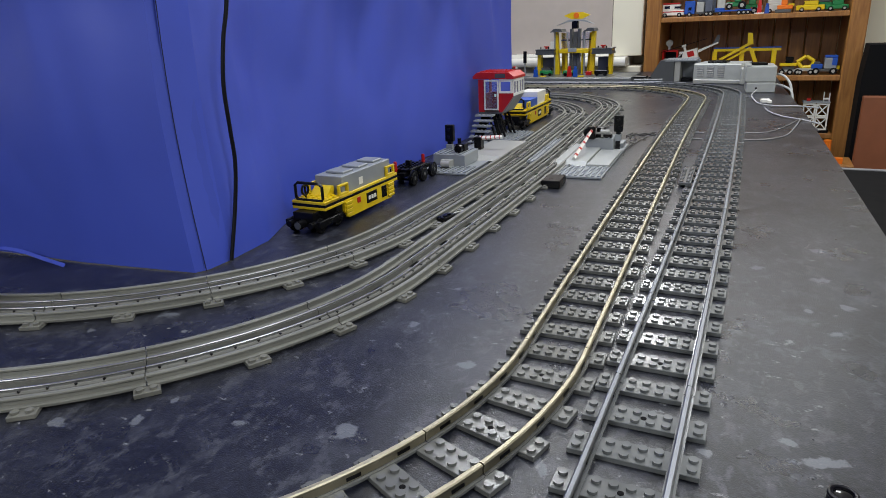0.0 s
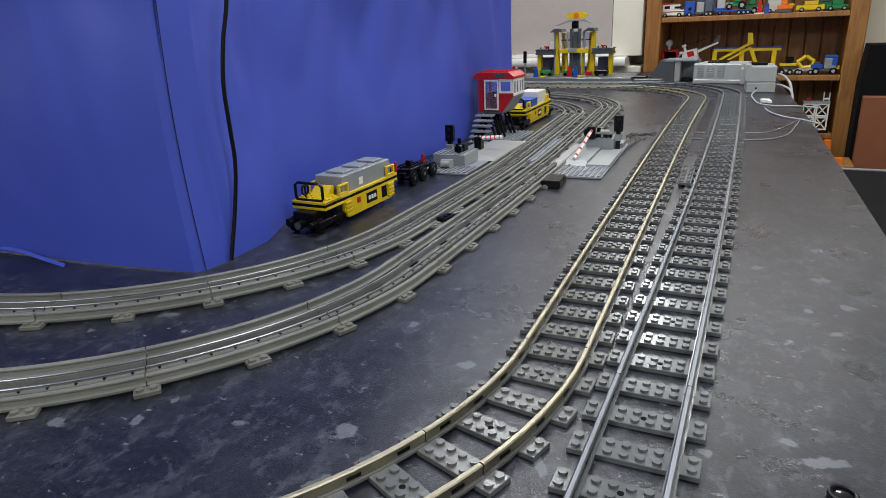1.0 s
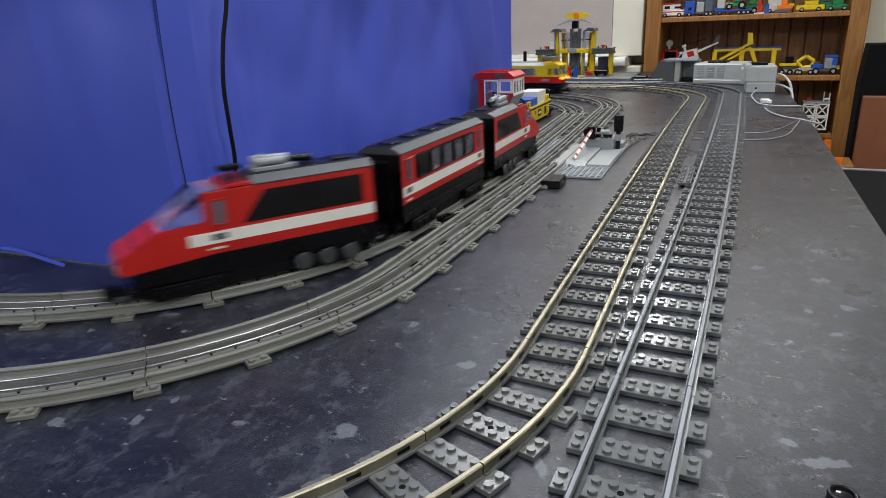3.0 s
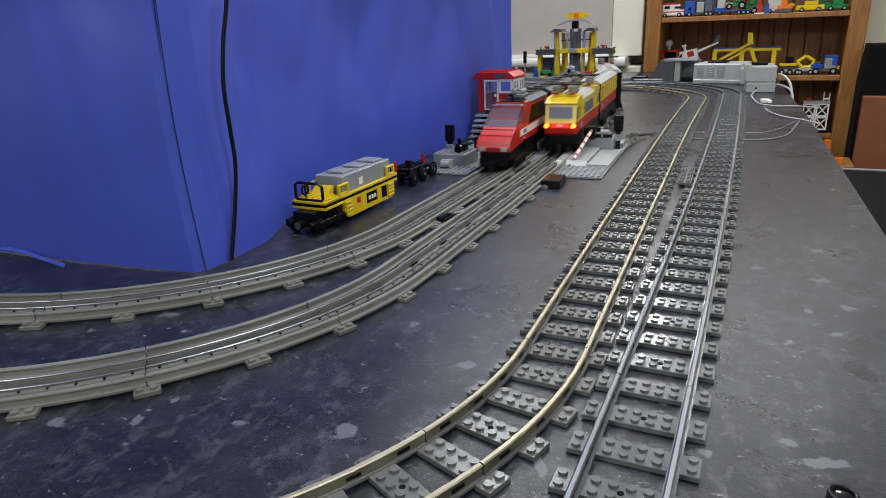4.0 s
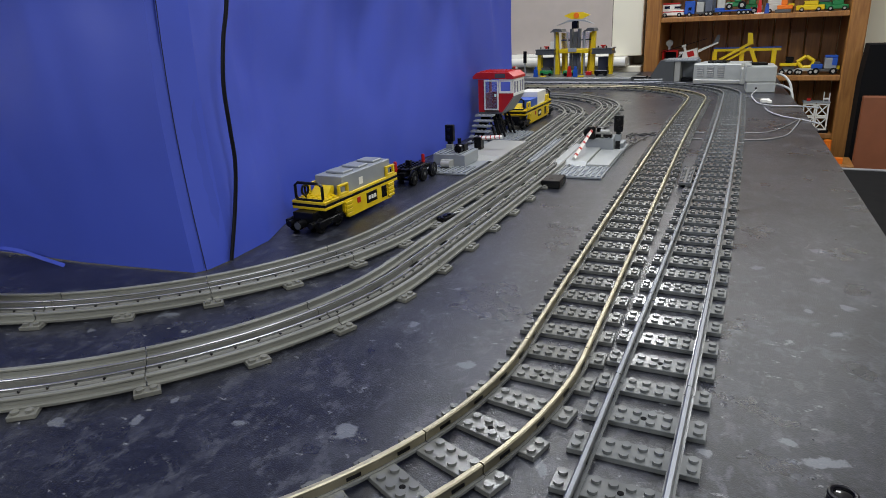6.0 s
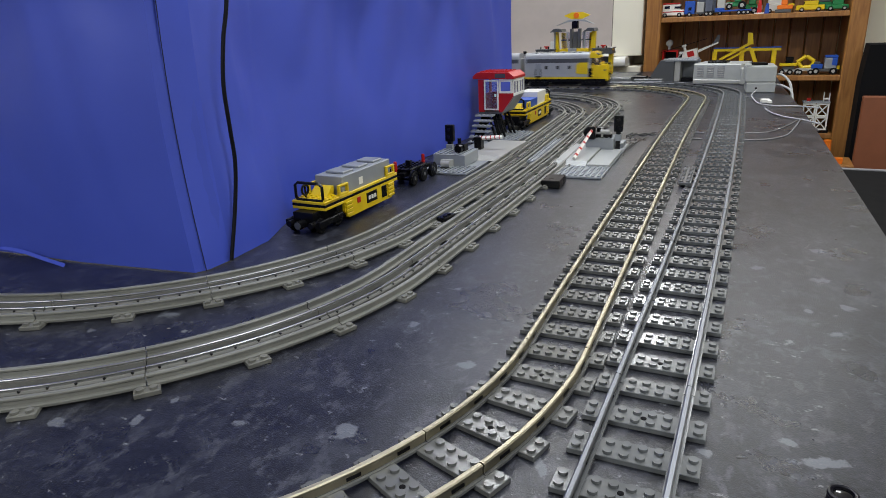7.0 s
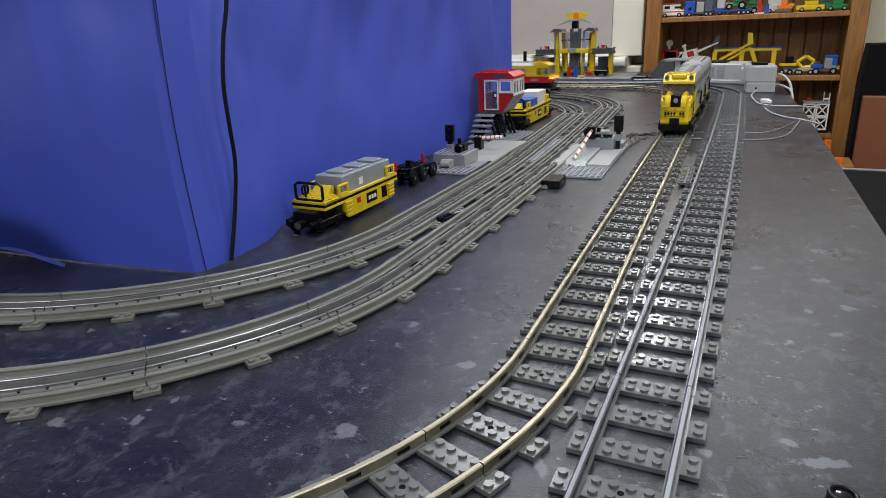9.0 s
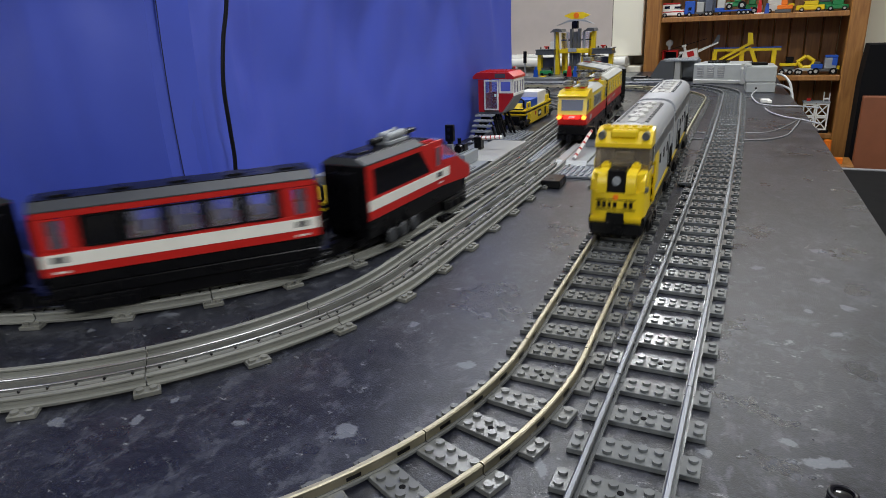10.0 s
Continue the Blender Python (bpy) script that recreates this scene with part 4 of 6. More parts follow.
def silver_unit(front):
    length = 0.258
    car = thing("diesel_locomotive" if front else "booster_unit",
                "grey toy diesel locomotive with rounded yellow nose" if front else "grey toy booster unit with yellow bottom stripe", "toy train",
                group="grey and yellow train")
    h = length / 2
    w = 0.0250
    f = h - 0.052 if front else h
    part("chassis", Shape().box(-h, h - (0.006 if front else 0), -w, w, 0.0195, 0.0280), BLACK, car)
    part("fuel_tank", Shape().box(-0.040, 0.040, -0.022, 0.022, 0.0125, 0.0196, 0.001), BLACK, car)
    part("stripe", Shape().box(-h, f, -w - 0.0004, w + 0.0004, 0.0280, 0.0330), YELLOW, car, "yellow bottom stripe")
    part("body", Shape().box(-h, f, -w, w, 0.0330, 0.0830, 0.0006), SILVER, car)
    top = []
    for i in range(13):
        a = radians(180 * i / 12)
        top.append((w * 1.0 * math.copysign(abs(math.cos(a)) ** 0.6, math.cos(a)), 0.0830 + 0.0150 * math.sin(a) ** 0.8))
    part("roof", Shape().prism(top, -h, f - 0.004, axis=0), SILVER, car, "rounded grey roof")
    part("fan_frame", Shape().box(-0.112, 0.056, -0.0120, 0.0120, 0.0970, 0.0980, 0.0004), DGREY if front else LGREY, car, "dark fan surround" if front else "")
    for i in range(4):
        x = -0.085 + 0.034 * i
        part("roof_fan", Shape().cyl((x, 0, 0.0975), (x, 0, 0.1000), 0.0090, 0.0080, n=18).cyl((x, 0, 0.1000), (x, 0, 0.1006), 0.0030, n=10), LGREY, car, "pale round roof fan")
    part("roof_spine", Shape().box(-0.108, 0.052, -0.0040, 0.0040, 0.0975, 0.0990), LGREY, car)
    ft = Shape()
    for i in range(9):
        for s in (-1, 1):
            ft.box(-0.098 + 0.017 * i, -0.090 + 0.017 * i, s * 0.0135 - 0.0018, s * 0.0135 + 0.0018, 0.0955, 0.0985)
    part("roof_vents", ft, DGREY, car)
    for s in (-1, 1):
        y = s * w
        part("vent_band", Shape().box(-h + 0.006, f - 0.006, min(y, y + s * 0.0006), max(y, y + s * 0.0006), 0.0715, 0.0820, 0.0001), DGREY, car, "dark louvre band")
        for i in range(3):
            x = -0.040 + 0.036 * i - (0.02 if front else 0)
            part("porthole", Shape().box(x - 0.004, x + 0.004, min(y, y + s * 0.0008), max(y, y + s * 0.0008), 0.0545, 0.0635, 0.0002), BLACK, car)
        for x in ((-0.070, 0.070) if not front else (-0.085,)):
            part("side_door", Shape().box(x - 0.008, x + 0.008, min(y, y + s * 0.0012), max(y, y + s * 0.0012), 0.0370, 0.0690, 0.0003), MGREY, car, "grey door")
            dh = Shape()
            for dx in (-0.009, 0.009):
                dh.cyl((x + dx, y + s * 0.0025, 0.036), (x + dx, y + s * 0.0025, 0.056), 0.0009, n=6)
            dh.box(x - 0.009, x + 0.009, min(y, y + s * 0.004), max(y, y + s * 0.004), 0.0335, 0.0360)
            part("hand_rail", dh, BLACK, car, "black step and grab rails")
        if front:
            part("side_flash", Shape().prism([(f - 0.044, 0.0430), (f - 0.008, 0.0400), (f - 0.008, 0.0715), (f - 0.036, 0.0715), (f - 0.044, 0.0650)], y, y + s * 0.0010, axis=1), YELLOW, car, "yellow flank panel")
            part("cab_door", Shape().box(f - 0.006, f + 0.006, min(y, y + s * 0.0022), max(y, y + s * 0.0022), 0.0330, 0.0560, 0.0003), BLACK, car, "black cab door")
            gr = Shape()
            gr.cyl((f + 0.008, y + s * 0.0025, 0.034), (f + 0.008, y + s * 0.0025, 0.070), 0.0012, n=8)
            for z in (0.036, 0.046, 0.056, 0.066):
                gr.box(f + 0.003, f + 0.009, min(y, y + s * 0.003), max(y, y + s * 0.003), z, z + 0.002)
            part("ladder", gr, YELLOW, car, "yellow ladder")
    if front:
        part("cab", Shape().box(f, h - 0.022, -w, w, 0.0280, 0.0640, 0.001), YELLOW, car, "yellow cab")
        ws = Shape().prism([(h - 0.0255, 0.0640), (h - 0.0240, 0.0640), (h - 0.0300, 0.0830), (h - 0.0315, 0.0830)], -w + 0.0004, w - 0.0004, axis=1)
        for s in (-1, 1):
            ws.prism([(f + 0.002, 0.0640), (h - 0.0258, 0.0640), (h - 0.0318, 0.0830), (f + 0.002, 0.0830)], s * (w - 0.0016), s * (w - 0.0004), axis=1)
        part("windscreen", ws, CLEAR, car, "clear tan-tinted wrap-round windscreen")
        part("cab_back", Shape().box(f, f + 0.0018, -w, w, 0.0640, 0.0830), BLACK, car)
        part("console", Shape().box(h - 0.040, h - 0.030, -0.015, 0.015, 0.0640, 0.0700).box(f + 0.004, f + 0.008, -0.008, 0.008, 0.0640, 0.0760), DGREY, car, "grey cab console")
        part("cab_roof", Shape().prism([(f - 0.004, 0.0830), (h - 0.027, 0.0830), (h - 0.027, 0.0865), (h - 0.038, 0.0955), (f - 0.004, 0.0975)], -w - 0.0002, w + 0.0002, axis=1), YELLOW, car, "yellow cab roof")
        part("lamp_bar", Shape().box(h - 0.037, h - 0.029, -0.012, 0.012, 0.0905, 0.0975, 0.0018).box(h - 0.046, h - 0.038, -0.020, 0.020, 0.0955, 0.0985), YELLOW, car)
        part("roof_studs", Shape().studs(f + 0.002, 1, -0.020, 6, 0.0972).studs(h - 0.042, 1, -0.016, 5, 0.0985), YELLOW, car)
        for s in (-1, 1):
            part("horn", Shape().cyl((h - 0.04, s * 0.0195, 0.0925), (h - 0.028, s * 0.0195, 0.0925), 0.0034, n=16), DGREY, car)
        # bulldog nose: rounded in plan, a black strip down its middle
        nose = []
        for i in range(15):
            a = radians(-90 + 180 * i / 14)
            nose.append((h - 0.022 + 0.024 * max(0, math.cos(a)) ** 0.55, w * math.copysign(abs(math.sin(a)) ** 0.7, math.sin(a))))
        part("nose", Shape().prism(nose, 0.0280, 0.0500, axis=2), YELLOW, car, "rounded yellow nose")
        upper = [(h - 0.022 + (x - h + 0.022) * 0.84, y * 0.94) for x, y in nose]
        part("nose_top", Shape().prism(upper, 0.0500, 0.0645, axis=2), YELLOW, car, "yellow upper nose")
        for s in (-1, 1):
            part("nose_brow", Shape().prism([(h - 0.020, 0.0672), (h - 0.007, 0.0668), (h - 0.001, 0.0650), (h + 0.0022, 0.0610), (h + 0.0030, 0.0560), (h + 0.0030, 0.0500), (h - 0.020, 0.0500)],
                 s * 0.0125 - 0.0042, s * 0.0125 + 0.0042, axis=1), YELLOW, car, "curved yellow brow")
            part("nose_shoulder", Shape().prism([(h - 0.022, 0.0655), (h - 0.012, 0.0640), (h - 0.006, 0.0590), (h - 0.005, 0.0500), (h - 0.022, 0.0500)],
                 s * 0.0205 - 0.0034, s * 0.0205 + 0.0034, axis=1), YELLOW, car, "rounded yellow shoulder")
            part("step_plate", Shape().box(h - 0.026, h - 0.018, s * 0.0135 - 0.004, s * 0.0135 + 0.004, 0.0660, 0.0700).studs(h - 0.022, 1, s * 0.0135, 1, 0.0700), YELLOW, car)
            part("nose_corner", Shape().prism([(h - 0.016, 0.0225), (h - 0.003, 0.0225), (h + 0.001, 0.0250), (h + 0.0018, 0.0282), (h - 0.016, 0.0282)],
                 min(s * 0.0085, s * 0.0225), max(s * 0.0085, s * 0.0225), axis=1), YELLOW, car, "yellow lower nose corner")
        part("nose_panel", Shape().box(h - 0.018, h + 0.0014, -0.0080, 0.0080, 0.0490, 0.0690, 0.0010), BLACK, car, "black nose panel")
        part("headlamp", Shape().cyl((h + 0.001, 0, 0.0600), (h + 0.0034, 0, 0.0600), 0.0040, 0.0034, n=18), MGREY, car, "round clear headlamp")
        mk = Shape()
        for i, (a, b) in enumerate(((-0.0165, -0.0135), (-0.0115, -0.0085), (-0.0065, -0.0040), (-0.0020, 0.0010), (0.0075, 0.0100), (0.0120, 0.0150))):
            mk.box(h + 0.0010, h + 0.0026, a, b, 0.0375, 0.0425, 0.0)
        mk.box(h + 0.0010, h + 0.0024, -0.0175, 0.0175, 0.0440, 0.0446, 0.0).box(h + 0.0010, h + 0.0024, -0.0175, 0.0175, 0.0354, 0.0360, 0.0)
        part("nose_bars", mk, BLACK, car, "dark printed bars")
        part("crest", Shape().cyl((h + 0.001, 0, 0.0465), (h + 0.0026, 0, 0.0465), 0.0025), ORANGE, car, "small orange crest")
        part("pilot", Shape().box(h - 0.020, h - 0.002, -0.0235, 0.0235, 0.0105, 0.0279, 0.003), BLACK, car, "black pilot")
        part("coupler_box", Shape().box(h - 0.004, h + 0.0028, -0.0078, 0.0078, 0.0240, 0.0335), BLACK, car)
        for s in (-1, 1):
            part("marker_lamp", Shape().box(h - 0.012, h - 0.006, s * 0.0235 - 0.003, s * 0.0235 + 0.003, 0.0495, 0.0535), DGREY, car)
    couplings(car, h, (-1,) if front else (-1, 1))
    bogie(car, -h * 0.64, 0.018), bogie(car, h * 0.60, 0.018)
    car.scale = (1.0, 1.03, 1.11)
    return car


# ---- things beside the tracks ----
def container_wagon(label, m, boxes, studs_on, hs=0.072, far=0.096):
    """Well wagon, x along its length, with end decks on bogies; boxes: (x0, x1, top, material, label)."""
    car = thing("container_wagon", label, "toy wagon", m, "parked wagons")
    w = 0.0235
    part("well_floor", Shape().box(-hs, hs, -w + 0.003, w - 0.003, 0.0075, 0.0120), BLACK, car)
    for s in (-1, 1):
        y0, y1 = sorted((s * w, s * (w - 0.0035)))
        yo = s * w
        part("side_sill", Shape().prism([(-hs, 0.0290), (-hs, 0.0150), (-hs + 0.007, 0.0060), (hs - 0.007, 0.0060), (hs, 0.0150), (hs, 0.0290)], y0, y1, axis=1), YELLOW, car)
        part("top_rail", Shape().box(-far, 0.096, y0, y1, 0.0322, 0.0354), YELLOW, car)
        part("stripe", Shape().box(-far, 0.096, y0, y1, 0.0291, 0.0321, 0.0002), BLACK, car, "black stripe")
        part("shadow_panel", Shape().box(-hs + 0.020, -hs + 0.032, min(yo, yo + s * 0.0005), max(yo, yo + s * 0.0005), 0.0110, 0.0260, 0.0001), BLACK, car)
        plate = part("sign_plate", Shape().box(-0.014, 0.010, min(yo, yo + s * 0.0006), max(yo, yo + s * 0.0006), 0.0125, 0.0255, 0.0001), BLACK, car, "black sign plate")
        bar = Shape()
        for i in range(3):
            bar.box(-0.011 + 0.0065 * i, -0.0065 + 0.0065 * i, min(yo + s * 0.0006, yo + s * 0.001), max(yo + s * 0.0006, yo + s * 0.001), 0.0165, 0.0215, 0.0)
        part("sign_bars", bar, WHITE, plate, "white printed bars")
        part("small_sign", Shape().box(0.024, 0.031, min(yo, yo + s * 0.0006), max(yo, yo + s * 0.0006), 0.0185, 0.0255, 0.0001), RED, car, "small dark red sign")
        for x in (-hs + 0.010, hs - 0.008):
            for k in range(4):
                part("louvre", Shape().box(x - 0.007, x + 0.007, min(yo, yo + s * 0.0022), max(yo, yo + s * 0.0022), 0.0085 + 0.0048 * k, 0.0118 + 0.0048 * k), YELLOW, car)
        for x in (-hs + 0.006, hs - 0.002):
            fr = Shape()
            fr.box(x - 0.010, x + 0.010, y0, y1, 0.0354, 0.0385).box(x - 0.010, x - 0.007, y0, y1, 0.0385, 0.0460)
            fr.box(x + 0.007, x + 0.010, y0, y1, 0.0385, 0.0460).box(x - 0.010, x + 0.010, y0, y1, 0.0460, 0.0485)
            part("stanchion", fr, YELLOW, car, "yellow stanchion frame")
    for e in (-1, 1):
        a, b = sorted((e * (hs + 0.001), 0.096 if e > 0 else -far))
        part("end_deck", Shape().box(a, b, -w, w, 0.0255, 0.0288).box(a, b, -w, w, 0.0322, 0.0352).studs(a + 0.005, int((b - a) / 0.0078), -0.020, 6, 0.0352), YELLOW, car, "yellow studded end deck")
        part("deck_stripe", Shape().box(a, b, -w + 0.0002, w - 0.0002, 0.0288, 0.0322), BLACK, car)
        if e < 0 and far < 0.09:
            continue
        hx = e * 0.0925
        part("hand_rail", Shape().tube([(hx, -0.017, 0.036), (hx, -0.019, 0.039), (hx, -0.019, 0.053), (hx, -0.015, 0.056), (hx, 0.015, 0.056), (hx, 0.019, 0.053), (hx, 0.019, 0.039), (hx, 0.017, 0.036), (hx, -0.017, 0.036)], 0.0018), BLACK, car, "black hand rail")
        part("bulkhead", Shape().prism([(e * hs, 0.0352), (e * (hs + 0.016), 0.0352), (e * (hs + 0.004), 0.0460), (e * hs, 0.0460)], -0.014, 0.010, axis=1), YELLOW, car, "sloped yellow bulkhead")
        ring = [(e * 0.084 + 0.006 * math.cos(a2), -0.012, 0.0455 + 0.006 * math.sin(a2)) for a2 in [6.2832 * i / 14 for i in range(15)]]
        part("brake_wheel", Shape().tube(ring, 0.0013).box(e * 0.084 - 0.001, e * 0.084 + 0.001, -0.013, -0.011, 0.036, 0.051), BLACK, car, "black brake wheel")
        fr = Shape().box(min(e * 0.062, e * 0.108), max(e * 0.062, e * 0.108), -0.014, 0.014, 0.0110, 0.0252)
        for s in (-1, 1):
            fr.box(min(e * 0.064, e * 0.110), max(e * 0.064, e * 0.110), s * 0.0225 - 0.002, s * 0.0225 + 0.002, 0.0085, 0.0160)
        fr.cyl((e * 0.104, 0, 0.0125), (e * 0.119, 0, 0.0125), 0.0052, n=16)
        part("coupling_face", Shape().cyl((e * 0.119, 0, 0.0125), (e * 0.1196, 0, 0.0125), 0.0044, n=16), DGREY, car, "grey coupling face")
        for s in (-1, 1):
            fr.cyl((e * 0.106, s * 0.015, 0.0125), (e * 0.116, s * 0.015, 0.0125), 0.0036, n=12)
        bg = part("bogie", fr, BLACK, car)
        for d in (0.068, 0.101):
            part("wheelset", WHEELS, None, bg, m=pose(e * d, 0, 0.0092))
    for x0, x1, top, material, lab in boxes:
        part("container", Shape().box(x0, x1, -0.0195, 0.0195, 0.0122, top, 0.0006), material, car, lab)
        if studs_on:
            n = int((x1 - x0) / 0.032)
            for i in range(n):
                x = x0 + 0.008 + 0.034 * i
                part("lid_plate", Shape().box(x, x + 0.022, -0.013, 0.013, top, top + 0.0028, 0.0008), material, car)
            for s in (-1, 1):
                part("container_sticker", Shape().box(0.010, 0.018, min(s * 0.0195, s * 0.0199), max(s * 0.0195, s * 0.0199), 0.0385, 0.0475, 0.0), WHITE, car, "small white sticker")
    return car


def bare_chassis():
    car = thing("wagon_chassis", "black toy wagon chassis with red pins", "toy wagon", pose(-0.397, 0.520, 0, 0, 0, -90) @ Matrix.Scale(0.86, 4))
    part("frame", Shape().box(-0.050, 0.050, -0.013, 0.013, 0.0150, 0.0215).box(-0.054, 0.054, -0.006, 0.006, 0.0120, 0.0170), BLACK, car)
    part("deck", Shape().box(-0.020, 0.040, -0.018, 0.018, 0.0231, 0.0262).studs(-0.012, 6, -0.012, 4, 0.0262), BLACK, car)
    for x in (-0.034, 0.002, 0.036):
        part("wheelset", WHEELS, None, car, m=pose(x, 0, 0.0094))
        for s in (-1, 1):
            part("wheel_disc", Shape().cyl((x, s * 0.0200, 0.0125), (x, s * 0.0235, 0.0125), 0.0122, n=24).cyl((x, s * 0.0235, 0.0125), (x, s * 0.0245, 0.0125), 0.0085, 0.0078, n=20), BLACK, car)
            part("hub", Shape().cyl((x, s * 0.0245, 0.0125), (x, s * 0.0250, 0.0125), 0.0030, n=14), DGREY, car, "grey hub")
    for x, y in ((0.044, -0.006), (-0.026, 0.008)):
        part("pin", Shape().cyl((x, y, 0.0230), (x, y, 0.0385), 0.0028).cyl((x, y, 0.0260), (x, y, 0.0275), 0.0034), RED, car, "red upright pin")
    part("lever", Shape().box(0.008, 0.014, -0.004, 0.004, 0.0262, 0.0350), BLACK, car)


def signal_cabin():
    cb = thing("signal_cabin", "red and white toy signal cabin on black stilts", "toy building", pose(-0.434, 0.862, 0))
    w, d = 0.068, 0.062
    part("wall", Shape().box(0, 0.012, 0.0, 0.003, 0.049, 0.108).box(0.040, 0.046, 0.0, 0.003, 0.049, 0.084).prism([(0.046, 0.049), (w, 0.078), (w, 0.084), (0.046, 0.084)], 0.0, 0.003, axis=1), RED, cb, "red front wall")
    part("wall", Shape().prism([(0.003, 0.080), (0.003, 0.049), (0.046, 0.049), (w, 0.078), (w, 0.080)], d - 0.003, d, axis=1), RED, cb)
    part("wall", Shape().box(0, 0.003, 0.003, d - 0.003, 0.049, 0.080).box(0, 0.003, d - 0.008, d, 0.080, 0.108), RED, cb)
    part("floor_plate", Shape().box(0.0, 0.046, 0.0, d, 0.0458, 0.0489), DGREY, cb)
    part("slope", Shape().prism([(0.046, 0.0489), (0.050, 0.0489), (w + 0.002, 0.079), (w - 0.002, 0.079)], 0.0032, d - 0.0032, axis=1), MGREY, cb, "grey slanted underside")
    part("door_frame", Shape().box(0.012, 0.0145, -0.002, 0.001, 0.053, 0.107).box(0.0375, 0.040, -0.002, 0.001, 0.053, 0.107)
         .box(0.0145, 0.0375, -0.002, 0.001, 0.053, 0.0555).box(0.0145, 0.0375, -0.002, 0.001, 0.1045, 0.107), WHITE, cb, "white door frame")
    door = part("door", Shape().box(0.0146, 0.0374, -0.0012, -0.0004, 0.0556, 0.1044, 0.0001), GLASS, cb, "clear glazed door")
    part("handle", Shape().box(0.033, 0.0365, -0.004, -0.0013, 0.0775, 0.0825), WHITE, door, "white handle")
    for x0, x1, y0, y1 in ((0.041, 0.066, -0.001, 0.002),):
        part("window", Shape().box(x0, x1, y0, y1, 0.0835, 0.0870).box(x0, x1, y0, y1, 0.1040, 0.1085).box(x0, x0 + 0.003, y0, y1, 0.087, 0.104)
             .box(x1 - 0.003, x1, y0, y1, 0.087, 0.104), WHITE, cb, "white window frame")
    for k in range(2):
        y0 = 0.002 + 0.030 * k
        wn = Shape().box(w - 0.002, w + 0.001, y0, y0 + 0.029, 0.0785, 0.0835).box(w - 0.002, w + 0.001, y0, y0 + 0.029, 0.1040, 0.1085)
        for q in (0.0, 0.0130, 0.0265):
            wn.box(w - 0.002, w + 0.001, y0 + q, y0 + q + 0.0025, 0.0835, 0.1040)
        win = part("window", wn, WHITE, cb, "white side window")
        part("pane", Shape().box(w - 0.0010, w - 0.0005, y0 + 0.002, y0 + 0.027, 0.0835, 0.104, 0.0), GLASS, win)
    part("roof", Shape().prism([(-0.010, 0.1090), (w + 0.002, 0.1090), (w + 0.002, 0.1130), (w - 0.008, 0.1205), (-0.002, 0.1205), (-0.010, 0.1130)], -0.002, d + 0.002, axis=1)
         .studs(0.004, 7, 0.006, 7, 0.1205), RED, cb, "red studded roof")
    part("roof_window", Shape().box(0.034, 0.054, -0.0026, -0.002, 0.1110, 0.1180), DGREY, cb)
    for x, y in ((0.018, 0.012), (0.030, 0.012), (0.018, 0.050), (0.036, 0.050)):
        lg = Shape()
        for dx in (-0.004, 0.004):
            lg.cyl((x + dx, y, 0.0456), (x + dx + 0.016, y - 0.006, 0.0032), 0.0022, n=8)
        for k in range(3):
            zz = 0.010 + 0.012 * k
            lg.box(x + 0.007 - 0.004 * k, x + 0.019 - 0.004 * k, y - 0.004, y - 0.001, zz, zz + 0.002)
        part("stilt", lg, BLACK, cb, "black lattice stilt")
    part("base_plate", Shape().box(-0.004, 0.084, -0.020, 0.076, 0.0002, 0.0032).studs(0.000, 11, -0.016, 12, 0.0032, n=8), MGREY, cb, "grey studded base plate")
    for i in range(6):
        z = 0.0462 - 0.0085 * i
        y = -0.004 - 0.0075 * i
        part("step", Shape().box(0.000, 0.034, y - 0.016, y, z - 0.0032, z).studs(0.005, 4, y - 0.012, 1, z), MGREY, cb, "grey studded step")
    part("stringer", Shape().prism([(-0.004, 0.043), (0.0, 0.043), (-0.056, 0.0002), (-0.060, 0.0002)], 0.008, 0.026, axis=0), BLACK, cb)


def barrier(parent, pivot, tip, n=6):
    a, b = Vector(pivot), Vector(tip)
    for i in range(n):
        p, q = a.lerp(b, i / n), a.lerp(b, (i + 1) / n)
        part("barrier_piece", Shape().cyl(p, q, 0.0026, n=6), WHITE if i % 2 else RED, parent, "white barrier piece" if i % 2 else "red barrier piece")


def striped_arm(parent, pivot, tip):
    """White arm with slanted red printed stripes on the side seen."""
    a, b = Vector(pivot), Vector(tip)
    arm = part("barrier_arm", Shape().cyl(a, b, 0.0030, n=4), WHITE, parent, "white barrier arm with red stripes")
    for i in range(5):
        p, q = a.lerp(b, (i + 0.35) / 5), a.lerp(b, (i + 0.58) / 5)
        part("stripe", Shape().cyl(p, q, 0.0032, n=4), RED, arm, "red stripe")


def crossing_signal(parent, x, y, z, h):
    part("signal_post", Shape().box(x - 0.0035, x + 0.0035, y - 0.0035, y + 0.0035, z, z + h), BLACK, parent)
    head = part("signal_head", Shape().box(x - 0.007, x + 0.007, y - 0.004, y + 0.004, z + h - 0.004, z + h + 0.022, 0.001), BLACK, parent, "black signal head")
    for k in range(2):
        part("signal_lens", Shape().cyl((x, y - 0.0052, z + h + 0.004 + 0.011 * k), (x, y - 0.004, z + h + 0.004 + 0.011 * k), 0.003), DARKGLASS, head)
    part("signal_box", Shape().box(x - 0.005, x + 0.005, y - 0.006, y + 0.003, z + h - 0.018, z + h - 0.008), MGREY, parent)


